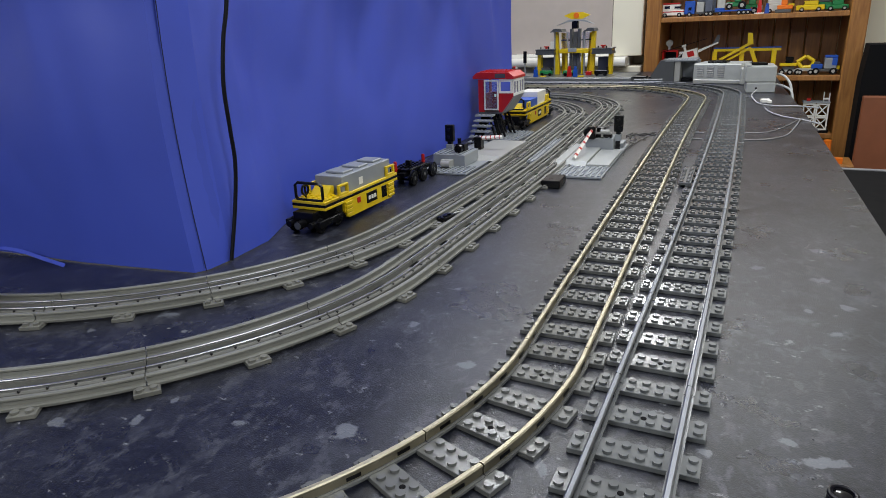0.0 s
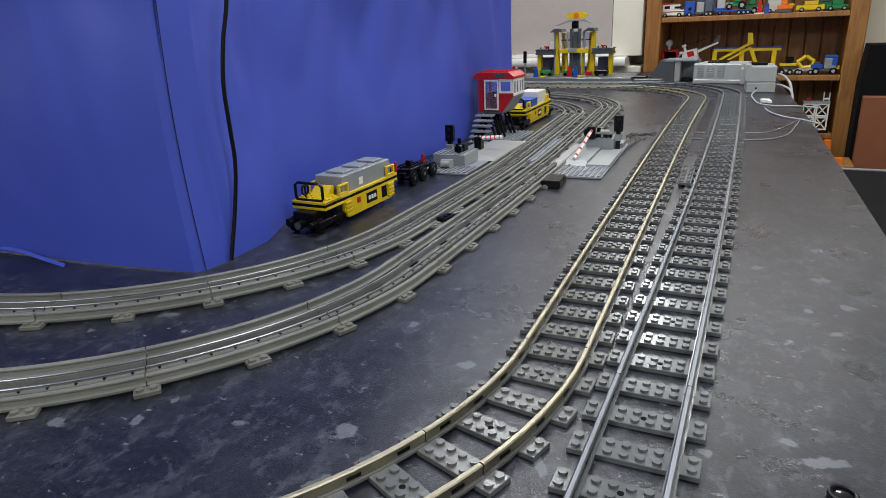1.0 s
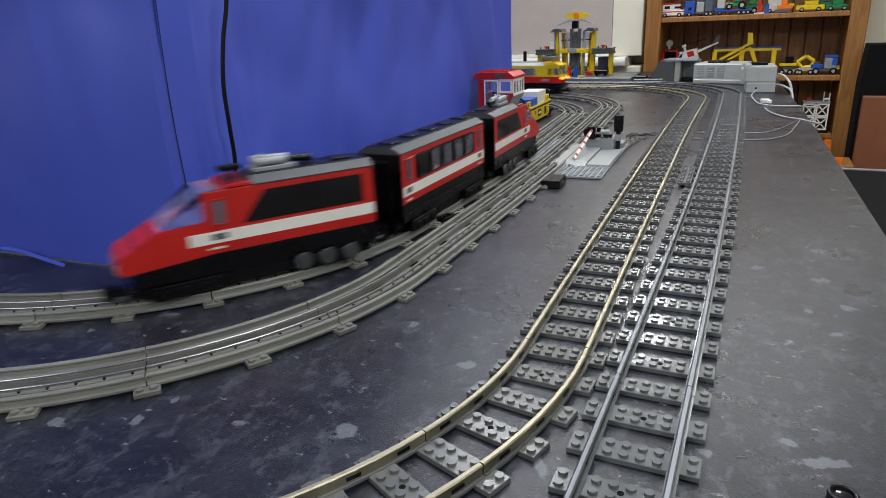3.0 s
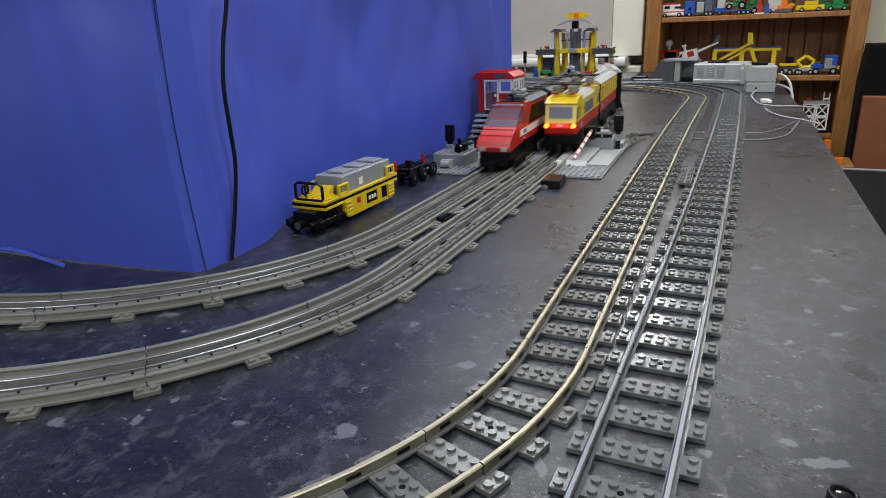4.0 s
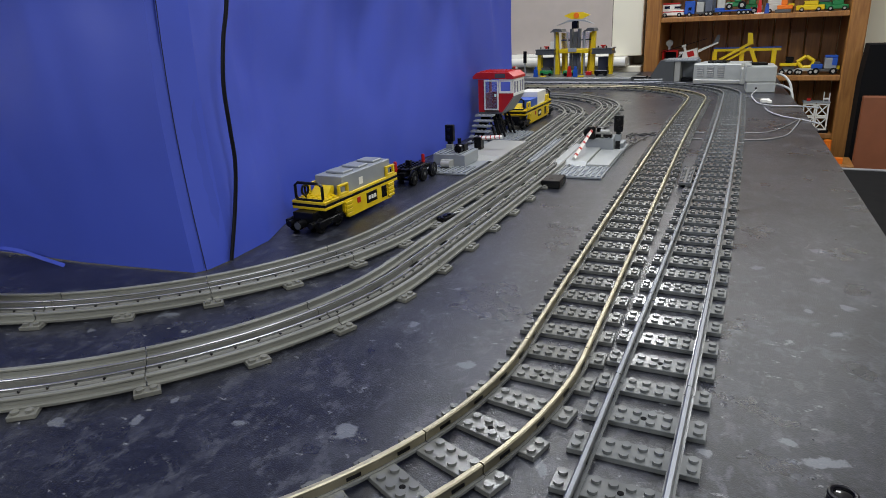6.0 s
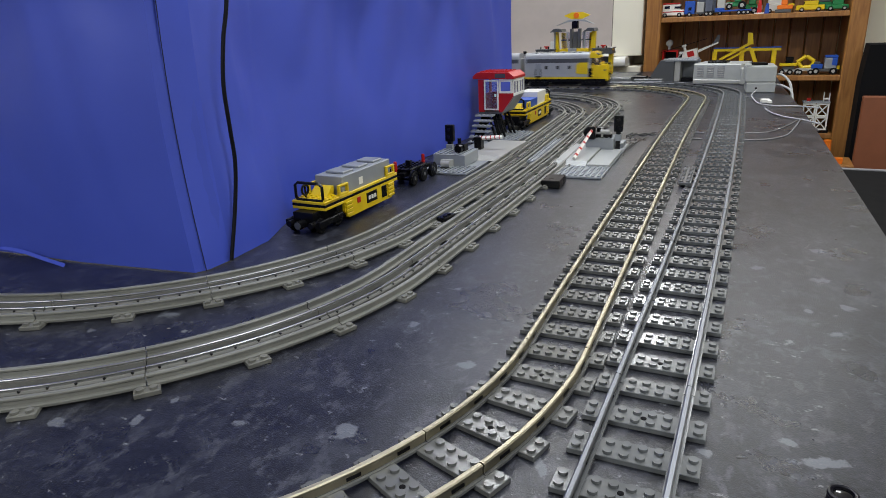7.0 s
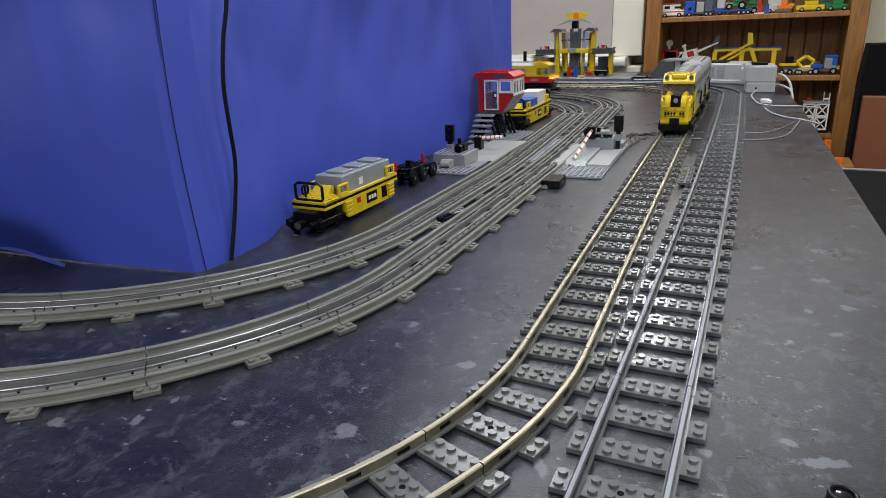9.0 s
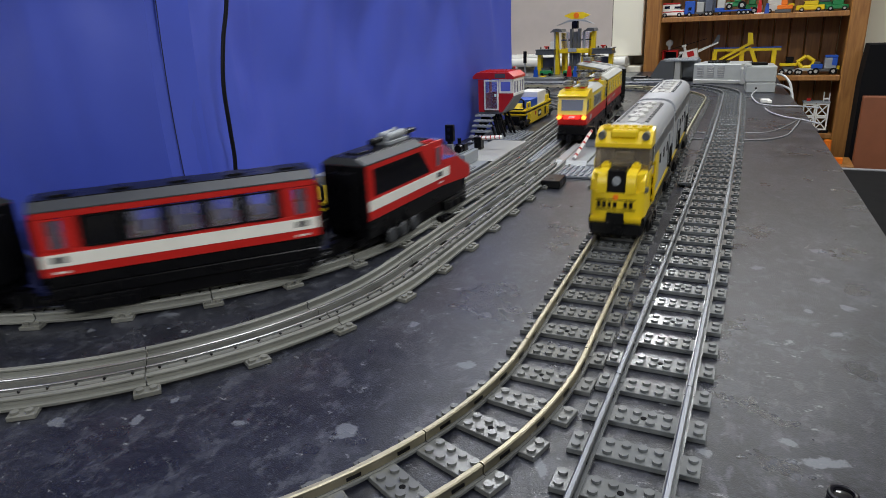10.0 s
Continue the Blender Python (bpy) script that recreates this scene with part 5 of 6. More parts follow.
def crossings():
    r = thing("level_crossing", "grey toy level crossing with raised striped barrier", "toy crossing", pose(-0.2075, 0.585, 0, 0, 0, 2.2))
    part("base_plate", Shape().box(0, 0.064, 0, 0.256, 0.0002, 0.0032).studs(0.004, 8, 0.004, 8, 0.0032, n=12), MGREY, r, "grey studded base plate")
    part("ramp", Shape().prism([(0.066, 0.0034), (0.210, 0.0034), (0.210, 0.0095), (0.074, 0.0095)], -0.016, 0.030, axis=0), PALE, r, "pale smooth road ramp")
    part("road_tile", Shape().box(0.031, 0.063, 0.066, 0.190, 0.0033, 0.0064), PALE, r, "pale road tile")
    blk = part("motor_block", Shape().box(0.006, 0.050, 0.182, 0.224, 0.0034, 0.0240).studs(0.010, 5, 0.188, 4, 0.0240), MGREY, r, "grey brick housing")
    part("gear", Shape().cyl((0.010, 0.180, 0.033), (0.010, 0.194, 0.033), 0.008).box(0.016, 0.046, 0.186, 0.196, 0.0245, 0.030).box(0.022, 0.034, 0.188, 0.204, 0.030, 0.040), BLACK, blk, "black barrier gear")
    part("linkage", Shape().box(0.020, 0.046, 0.182, 0.185, 0.031, 0.034).box(0.030, 0.033, 0.181, 0.186, 0.026, 0.042).cyl((0.030, 0.178, 0.036), (0.044, 0.178, 0.036), 0.003), LGREY, blk, "grey linkage")
    part("clutch", Shape().box(0.010, 0.022, 0.170, 0.180, 0.024, 0.044), BLACK, r)
    striped_arm(r, (0.017, 0.176, 0.039), (0.010, 0.074, 0.0125))
    crossing_signal(r, 0.055, 0.196, 0.0034, 0.034)
    part("edge_tile", Shape().box(0.046, 0.060, 0.216, 0.250, 0.0034, 0.0110), MGREY, r)

    q = thing("level_crossing", "grey toy level crossing with signal beside the screen", "toy crossing", pose(-0.412, 0.560, 0, 0, 0, 1.0))
    part("base_plate", Shape().box(0, 0.080, 0, 0.250, 0.0002, 0.0032).studs(0.004, 10, 0.004, 6, 0.0032, n=10), MGREY, q, "grey studded base plate")
    part("ramp", Shape().prism([(0.090, 0.0034), (0.236, 0.0034), (0.236, 0.0100), (0.100, 0.0100)], 0.036, 0.098, axis=0), LGREY, q, "pale smooth road ramp")
    bl = part("motor_block", Shape().box(0.010, 0.062, 0.040, 0.096, 0.0034, 0.0215).studs(0.014, 6, 0.044, 7, 0.0215), MGREY, q, "grey brick housing")
    part("crank", Shape().box(0.026, 0.044, 0.030, 0.040, 0.0034, 0.0150).cyl((0.030, 0.026, 0.010), (0.044, 0.026, 0.010), 0.005), LGREY, bl, "grey crank")
    part("gear", Shape().box(0.040, 0.054, 0.060, 0.074, 0.0232, 0.034).cyl((0.047, 0.050, 0.028), (0.047, 0.062, 0.028), 0.006).cyl((0.043, 0.067, 0.034), (0.043, 0.067, 0.042), 0.003), BLACK, bl, "black barrier gear")
    striped_arm(q, (0.044, 0.150, 0.028), (0.082, 0.152, 0.031))
    part("arm_post", Shape().box(0.036, 0.048, 0.144, 0.158, 0.0034, 0.030), BLACK, q)
    crossing_signal(q, 0.020, 0.084, 0.0034, 0.034)


def small_items():
    bx = thing("junction_box", "small black box beside the grey track", "box", pose(-0.196, 0.540, 0, 0, 0, 3))
    part("case", Shape().box(-0.013, 0.012, -0.018, 0.020, 0.0002, 0.0105, 0.001), BLACK, bx)
    jp = thing("joining_plate", "dark grey studded plate between the tracks", "toy plate", pose(-0.0375, 0.620, 0, 0, 0, 2))
    part("plate", Shape().box(-0.008, 0.008, -0.048, 0.048, 0.0034, 0.0066).studs(-0.004, 2, -0.044, 12, 0.0066, n=8).box(-0.004, 0.004, -0.04, 0.04, 0.0002, 0.0034), TIE, jp)
    for k in range(2):
        y0 = 0.70 + 0.097 * k
        cp = thing("crossing_board", "grey studded plate between the grey tracks", "toy plate", pose(-0.2665 - 0.006 * k, y0, 0, 0, 0, 3.6), "plates between tracks")
        part("plate", Shape().box(-0.008, 0.008, -0.047, 0.047, 0.0034, 0.0066).studs(-0.004, 2, -0.044, 12, 0.0066, n=8), MGREY, cp)
    ln = thing("lens_cap", "round black glossy lens mount on the table", "lens", pose(0.0908, 0.0075, 0))
    part("rim", Shape().cyl((0, 0, 0.0002), (0, 0, 0.0038), 0.0066, 0.0062, n=32).tube([(0.0054 * math.cos(a * 0.1963), 0.0054 * math.sin(a * 0.1963), 0.0041) for a in range(33)], 0.0012), GLOSSBLACK, ln, "glossy black rim")
    part("glass", Shape().cyl((0, 0, 0.0038), (0, 0, 0.0041), 0.0042, 0.0032, n=24).cyl((0, 0, 0.0041), (0, 0, 0.0043), 0.0032, 0.0016, n=24), DARKGLASS, ln, "dark domed glass")
    cd = thing("card", "white paper card lying on the table", "card", pose(0.112, -0.004, 0, 0, 0, -14))
    part("sheet", Shape().box(-0.012, 0.02, -0.012, 0.006, 0.0002, 0.0008), WHITE, cd)

    def wire(name, label, pts, r, material):
        w = thing(name, label, "cable")
        part("strand", Shape().tube(smooth_line(pts, 10), r), material, w)

    z = 0.0014
    wire("signal_wire", "twisted dark wire from the crossing", [(-0.150, 0.80, 0.022), (-0.150, 0.90, 0.012), (-0.163, 0.955, z), (-0.146, 0.945, z), (-0.133, 0.975, z), (-0.118, 0.965, z)], 0.0011, WIREDARK)
    wire("signal_wire", "twisted dark wire from the crossing", [(-0.150, 0.80, 0.024), (-0.156, 0.89, 0.014), (-0.166, 0.935, z), (-0.143, 0.965, z), (-0.131, 0.950, z), (-0.118, 0.985, z), (-0.112, 1.00, z)], 0.0011, WIREDARK)
    wire("thin_wire", "thin dark wire lying on the table", [(-0.136, 0.93, z), (-0.148, 0.85, z), (-0.151, 0.80, z), (-0.146, 0.755, z)], 0.0007, WIREDARK)
    wire("track_wire", "grey wire running under the tracks", [(0.020, 0.925, z), (0.062, 0.945, z), (0.090, 1.00, z), (0.107, 1.11, z), (0.120, 1.18, 0.002), (0.150, 1.18, -0.02)], 0.0013, WIREGREY)
    wire("track_wire", "grey wire running under the tracks", [(0.022, 1.00, z), (0.060, 1.02, z), (0.088, 1.09, z), (0.110, 1.17, z)], 0.0009, WIREGREY)
    wire("track_wire", "grey wire between the tracks", [(-0.075, 0.99, z), (-0.055, 0.99, z), (-0.045, 0.985, z)], 0.0013, WIREGREY)
    wire("track_wire", "grey wire between the tracks", [(-0.071, 0.93, z), (-0.055, 0.925, z), (-0.043, 0.925, z)], 0.0013, WIREGREY)
    wire("power_lead", "thick pale power lead", [(0.030, 1.62, 0.012), (0.020, 1.56, 0.006), (0.026, 1.50, 0.003), (0.040, 1.41, 0.003), (0.075, 1.37, 0.003), (0.115, 1.375, 0.003), (0.160, 1.40, -0.004)], 0.0016, LEADGREY)
    wire("power_lead", "thick pale power lead", [(0.052, 1.33, 0.003), (0.062, 1.27, 0.003), (0.086, 1.205, 0.003), (0.115, 1.17, 0.003), (0.150, 1.165, -0.004)], 0.0016, LEADGREY)
    wire("power_lead", "thick pale lead looping off the transformer", [(0.076, 1.70, 0.045), (0.092, 1.69, 0.040), (0.108, 1.66, 0.020), (0.114, 1.62, -0.02), (0.115, 1.6, -0.08)], 0.0030, PALE)
    wire("power_lead", "thick pale lead looping off the transformer", [(0.076, 1.68, 0.020), (0.095, 1.66, 0.016), (0.112, 1.62, 0.004), (0.118, 1.58, -0.05)], 0.0030, PALE)
    wp = thing("wire_plug", "small black plug with wires between the tracks", "plug", pose(-0.2615, 0.345, 0, 0, 0, 80))
    part("plug", Shape().box(-0.012, 0.010, -0.006, 0.006, 0.0034, 0.0085, 0.001).studs(-0.006, 2, -0.002, 1, 0.0085), BLACK, wp)
    part("lead", Shape().tube(smooth_line([(0.010, 0.0, 0.006), (0.022, 0.003, 0.005), (0.034, 0.0, 0.0045)], 6), 0.001), PALE, wp)
    pc = thing("plug_connector", "small white plug connector on a lead", "plug", pose(0.052, 1.445, 0, 0, 0, 10))
    part("plug", Shape().box(-0.010, 0.010, -0.008, 0.008, 0.0002, 0.010, 0.002).box(0.002, 0.012, -0.014, -0.008, 0.0002, 0.008, 0.002), WHITE, pc)


def transformers():
    a = thing("transformer", "pale grey toy train transformer with black dial", "transformer", pose(0.036, 1.71, 0, 0, 0, 4))
    part("base", Shape().box(-0.036, 0.034, -0.050, 0.060, 0.0002, 0.026, 0.002), PALE, a)
    part("case", Shape().box(-0.041, 0.034, -0.046, 0.060, 0.0262, 0.068, 0.003), PALE, a)
    part("dial", Shape().box(-0.026, 0.012, -0.020, 0.016, 0.068, 0.075, 0.003), BLACK, a, "black control dial")
    part("socket", Shape().cyl((-0.012, -0.0505, 0.012), (-0.012, -0.0498, 0.012), 0.003), BLACK, a)
    part("edge_studs", Shape().box(-0.040, -0.028, -0.045, 0.05, 0.0682, 0.0705), PALE, a)
    b = thing("transformer", "pale grey vented toy transformer housing", "transformer", pose(-0.082, 1.975, 0, 0, 0, -12))
    part("case", Shape().box(-0.062, 0.078, -0.060, 0.060, 0.0002, 0.058, 0.003), PALE, b)
    for i in range(3):
        vent = part("vent", Shape().box(-0.050 + 0.030 * i, -0.030 + 0.030 * i, -0.0615, -0.0602, 0.018, 0.052, 0.0004), MGREY, b, "grey vent panel")
        for k in range(6):
            part("slat", Shape().box(-0.049 + 0.030 * i, -0.031 + 0.030 * i, -0.0635, -0.0616, 0.020 + 0.0052 * k, 0.023 + 0.0052 * k), LGREY, vent)
    part("dial", Shape().box(-0.030, 0.026, -0.030, 0.010, 0.058, 0.064, 0.003), BLACK, b, "black control dial")
    part("skirt", Shape().box(-0.058, 0.082, -0.072, -0.0605, 0.0002, 0.012, 0.002), LGREY, b)
    c = thing("transformer", "low pale grey transformer beside the vented one", "transformer", pose(0.010, 1.93, 0, 0, 0, 0))
    part("case", Shape().box(-0.030, 0.030, -0.06, 0.06, 0.0002, 0.048, 0.003), PALE, c)
    d = thing("tunnel_portal", "grey toy tunnel portal with dark sloping roof", "toy building", pose(-0.205, 2.02, 0))
    part("slope", Shape().prism([(-0.082, 0.0002), (-0.012, 0.0002), (-0.012, 0.066), (-0.055, 0.066), (-0.082, 0.020)], -0.05, 0.05, axis=1), DGREY, d, "dark grey sloped end")
    part("pillar", Shape().box(-0.011, 0.006, -0.045, 0.045, 0.0002, 0.062), LGREY, d)
    part("lintel", Shape().box(-0.040, 0.055, -0.052, 0.050, 0.0625, 0.068).studs(-0.030, 10, -0.046, 3, 0.068, n=6), MGREY, d)
    part("back_panel", Shape().box(0.007, 0.060, 0.030, 0.045, 0.0002, 0.0624), MGREY, d)
    part("clutter", Shape().box(0.010, 0.050, -0.040, -0.020, 0.0002, 0.012, 0.002), BLACK, d)
    e = thing("toy_tray", "dark low tray with small black parts", "tray", pose(-0.30, 1.99, 0, 0, 0, -3))
    part("tray", Shape().box(-0.06, 0.055, -0.03, 0.03, 0.0002, 0.010, 0.002), DGREY, e)
    part("bits", Shape().box(-0.045, 0.0, -0.02, 0.01, 0.010, 0.018, 0.003).box(0.005, 0.045, -0.015, 0.02, 0.010, 0.016, 0.003), BLACK, e)


def figure(x, y, z, coat, hat, label):
    sh = Shape().prism([(-0.0075, 0), (0.0075, 0), (0.006, 0.0245), (-0.006, 0.0245)], -0.004, 0.004, axis=1, m=pose(x, y, z)).cyl((x, y, z + 0.0245), (x, y, z + 0.034), 0.0045)
    ob = part("toy_figure", sh, coat)
    tagged(ob, label, "toy figure", "platform figures")


def station():
    pf = thing("platform", "dark grey toy station platform", "toy platform")
    for i in range(7):
        x = -0.84 + 0.0715 * i
        part("platform_block", Shape().box(x, x + 0.0705, 1.925, 2.10, 0.0002, 0.019, 0.001), DGREY, pf)
    part("platform_kerb", Shape().box(-0.84, -0.34, 1.921, 1.9248, 0.0002, 0.0165, 0.0008), TIE, pf)
    st = thing("toy_station", "yellow and grey toy station with radar sign", "toy building", pose(-0.553, 2.05, 0.0192) @ Matrix.Diagonal((0.92, 1.0, 0.95, 1.0)))
    for x, y, z0, z1 in ((-0.072, 0, 0, 0.150), (0.060, 0, 0, 0.150), (-0.052, 0.03, 0, 0.145), (0.044, 0.03, 0, 0.145)):
        lean = 0.012 if x < 0 else -0.012
        part("pillar", Shape().prism([(x - 0.009, z0), (x + 0.009, z0), (x + 0.006 - lean * 0.5, z1), (x - 0.008 - lean * 0.5, z1)], y - 0.008, y + 0.008, axis=1), YELLOW, st, "tall yellow pillar")
    for x in (-0.142, 0.130):
        part("post", Shape().box(x - 0.007, x + 0.007, -0.012, 0.012, 0, 0.088), YELLOW, st, "yellow post")
    for x0, x1 in ((-0.152, -0.076), (0.064, 0.140)):
        part("canopy", Shape().prism([(x0, 0.072), (x1, 0.072), (x1 - 0.004, 0.088), (x0 + 0.004, 0.088)], -0.03, 0.03, axis=1).box(x0, x1, -0.032, 0.032, 0.0882, 0.0920), DGREY, st, "dark grey canopy")
        xm = (x0 + x1) / 2
        part("roof_light", Shape().cyl((xm, -0.01, 0.092), (xm, -0.01, 0.098), 0.005).cyl((xm, -0.01, 0.098), (xm, -0.01, 0.102), 0.010), RED, st, "red roof lamp")
        part("window_panel", Shape().box(x0 + 0.014, x1 - 0.014, 0.018, 0.020, 0.004, 0.060), TRANS, st, "smoky screen")
    part("lift_shaft", Shape().box(-0.026, -0.016, -0.004, 0.012, 0, 0.160).box(0.004, 0.014, -0.004, 0.012, 0, 0.160).box(-0.014, 0.002, 0.0, 0.010, 0.02, 0.15), DGREY, st, "dark grey lift shaft")
    part("strut", Shape().box(-0.084, -0.079, -0.012, -0.008, 0, 0.155).box(0.030, 0.035, -0.012, -0.008, 0, 0.155), MGREY, st, "grey strut")
    part("gallery", Shape().box(-0.060, 0.050, -0.022, 0.020, 0.076, 0.090).studs(-0.052, 12, -0.016, 4, 0.090, n=6), YELLOW, st, "yellow gallery")
    part("gallery_sign", Shape().box(-0.026, 0.006, -0.0245, -0.0222, 0.080, 0.094), MGREY, st)
    for x0, x1 in ((-0.098, -0.050), (0.030, 0.072)):
        part("wing_roof", Shape().prism([(x0, 0.150), (x1, 0.150), (x1 - 0.004, 0.160), (x0 + 0.016, 0.162)], -0.025, 0.035, axis=1), DGREY, st, "grey wing roof")
    for x in (-0.038, 0.024):
        part("pillar", Shape().box(x - 0.004, x + 0.004, -0.006, 0.006, 0, 0.076), YELLOW, st, "slim yellow pillar")
        part("upper_post", Shape().box(x - 0.002, x + 0.002, 0.004, 0.008, 0.092, 0.150), MGREY, st)
    for x0, x1 in ((-0.060, -0.028), (0.016, 0.046)):
        part("glass_wall", Shape().box(x0, x1, 0.012, 0.014, 0.092, 0.148), GLASS, st, "clear upper glazing")
    part("cross_bar", Shape().box(-0.064, 0.052, 0.014, 0.018, 0.118, 0.123), DGREY, st)
    for x in (-0.130, -0.100, 0.088, 0.118):
        part("canopy_rail", Shape().box(x - 0.002, x + 0.002, -0.030, -0.027, 0.092, 0.100), BLACK, st)
    part("roof_crate", Shape().box(-0.098, -0.084, -0.012, 0.004, 0.0922, 0.118), WHITE, st, "white rooftop box")
    part("bench", Shape().box(-0.126, -0.096, -0.040, -0.030, 0, 0.014).box(-0.126, -0.096, -0.032, -0.029, 0.014, 0.026), DGREY, st)
    part("yellow_tile", Shape().box(-0.106, -0.086, -0.110, -0.092, 0, 0.0032).box(0.036, 0.056, -0.110, -0.092, 0, 0.0032), YELLOW, st)
    part("tower", Shape().box(-0.018, 0.004, -0.008, 0.012, 0.1602, 0.186), BLACK, st)
    part("blade_roof", Shape().prism([(-0.078, 0.172), (-0.040, 0.182), (0.0, 0.187), (0.030, 0.183), (0.064, 0.174), (0.030, 0.190), (-0.030, 0.191)], -0.010, 0.010, axis=1), MGREY, st, "grey curved blades")
    part("radar", Shape().prism([(-0.050, 0.205), (-0.020, 0.193), (0.020, 0.193), (0.048, 0.205), (0.020, 0.216), (-0.020, 0.216)], -0.006, 0.006, axis=1), YELLOW, st, "yellow winged sign")
    part("radar_face", Shape().cyl((-0.002, -0.009, 0.205), (-0.002, -0.006, 0.205), 0.010, n=16), ORANGE, st, "orange round sign face")
    part("ramp_wall", Shape().box(0.045, 0.066, -0.035, -0.012, 0, 0.012), RED, st)
    cart = [(-0.640, 1.985, GREEN), (-0.555, 1.975, GREEN), (-0.450, 1.985, BLACK)]
    for x, y, mtl in cart:
        c = thing("luggage_cart", "small toy luggage cart on the platform", "toy cart", pose(x, y, 0.0192), "carts on the platform")
        part("bed", Shape().box(-0.022, 0.022, -0.010, 0.010, 0.006, 0.018, 0.001), mtl, c)
        part("handle", Shape().box(0.018, 0.021, -0.008, 0.008, 0.018, 0.030), BLACK, c)
        for dx in (-0.014, 0.014):
            part("wheel", Shape().cyl((dx, -0.011, 0.006), (dx, 0.011, 0.006), 0.0058), BLACK, c)
    figure(-0.668, 1.950, 0.0192, BLUE, BLACK, "small plain toy figure in blue")
    figure(-0.530, 1.950, 0.0192, BLUE, RED, "small plain toy figure in blue")
    figure(-0.552, 1.956, 0.0192, RED, RED, "small plain toy figure in red")
    sg = thing("toy_signal", "slim black toy railway signal with lamps", "toy signal", pose(-0.712, 1.965, 0.0192))
    part("mast", Shape().box(-0.002, 0.002, -0.002, 0.002, 0, 0.07).box(-0.008, 0.008, -0.008, 0.008, 0, 0.003), MGREY, sg)
    part("head", Shape().box(-0.005, 0.005, -0.004, 0.004, 0.045, 0.085), BLACK, sg)
    fl = thing("toy_flower", "tiny toy flowers on a stem", "toy flower", pose(-0.745, 1.95, 0.0192))
    part("stem", Shape().cyl((0, 0, 0), (0, 0, 0.03), 0.001).cyl((0, 0, 0.012), (0.006, 0, 0.028), 0.001), GREEN, fl)
    part("bloom", Shape().box(-0.004, 0.003, -0.003, 0.003, 0.030, 0.036), RED, fl)
    part("bloom", Shape().box(0.004, 0.010, -0.003, 0.003, 0.028, 0.034), WHITE, fl)


# ---- toys in the bookcase ----
def wheels(car, xs, r, w, z=0.0):
    for x in xs:
        for s in (-1, 1):
            wh = part("wheel", Shape().cyl((x, s * w - s * 0.006, z + r), (x, s * w, z + r), r, n=14), BLACK, car)
            part("hub", Shape().cyl((x, s * w, z + r), (x, s * w + s * 0.0008, z + r), r * 0.5, n=10), LGREY, wh, "grey hub")


def vehicle(name, label, x, y, z, pieces, axles, r=0.008, w=0.020, rz=0.0):
    """pieces: (part, x0, x1, y half width, z0, z1, material)."""
    v = thing(name, label, "toy vehicle", pose(x, y, z, 0, 0, rz), "toys on the shelves")
    for nm, x0, x1, hw, z0, z1, m in pieces:
        part(nm, Shape().box(x0, x1, -hw, hw, z0, z1, 0.002), m, v)
    wheels(v, axles, r, w)
    return v


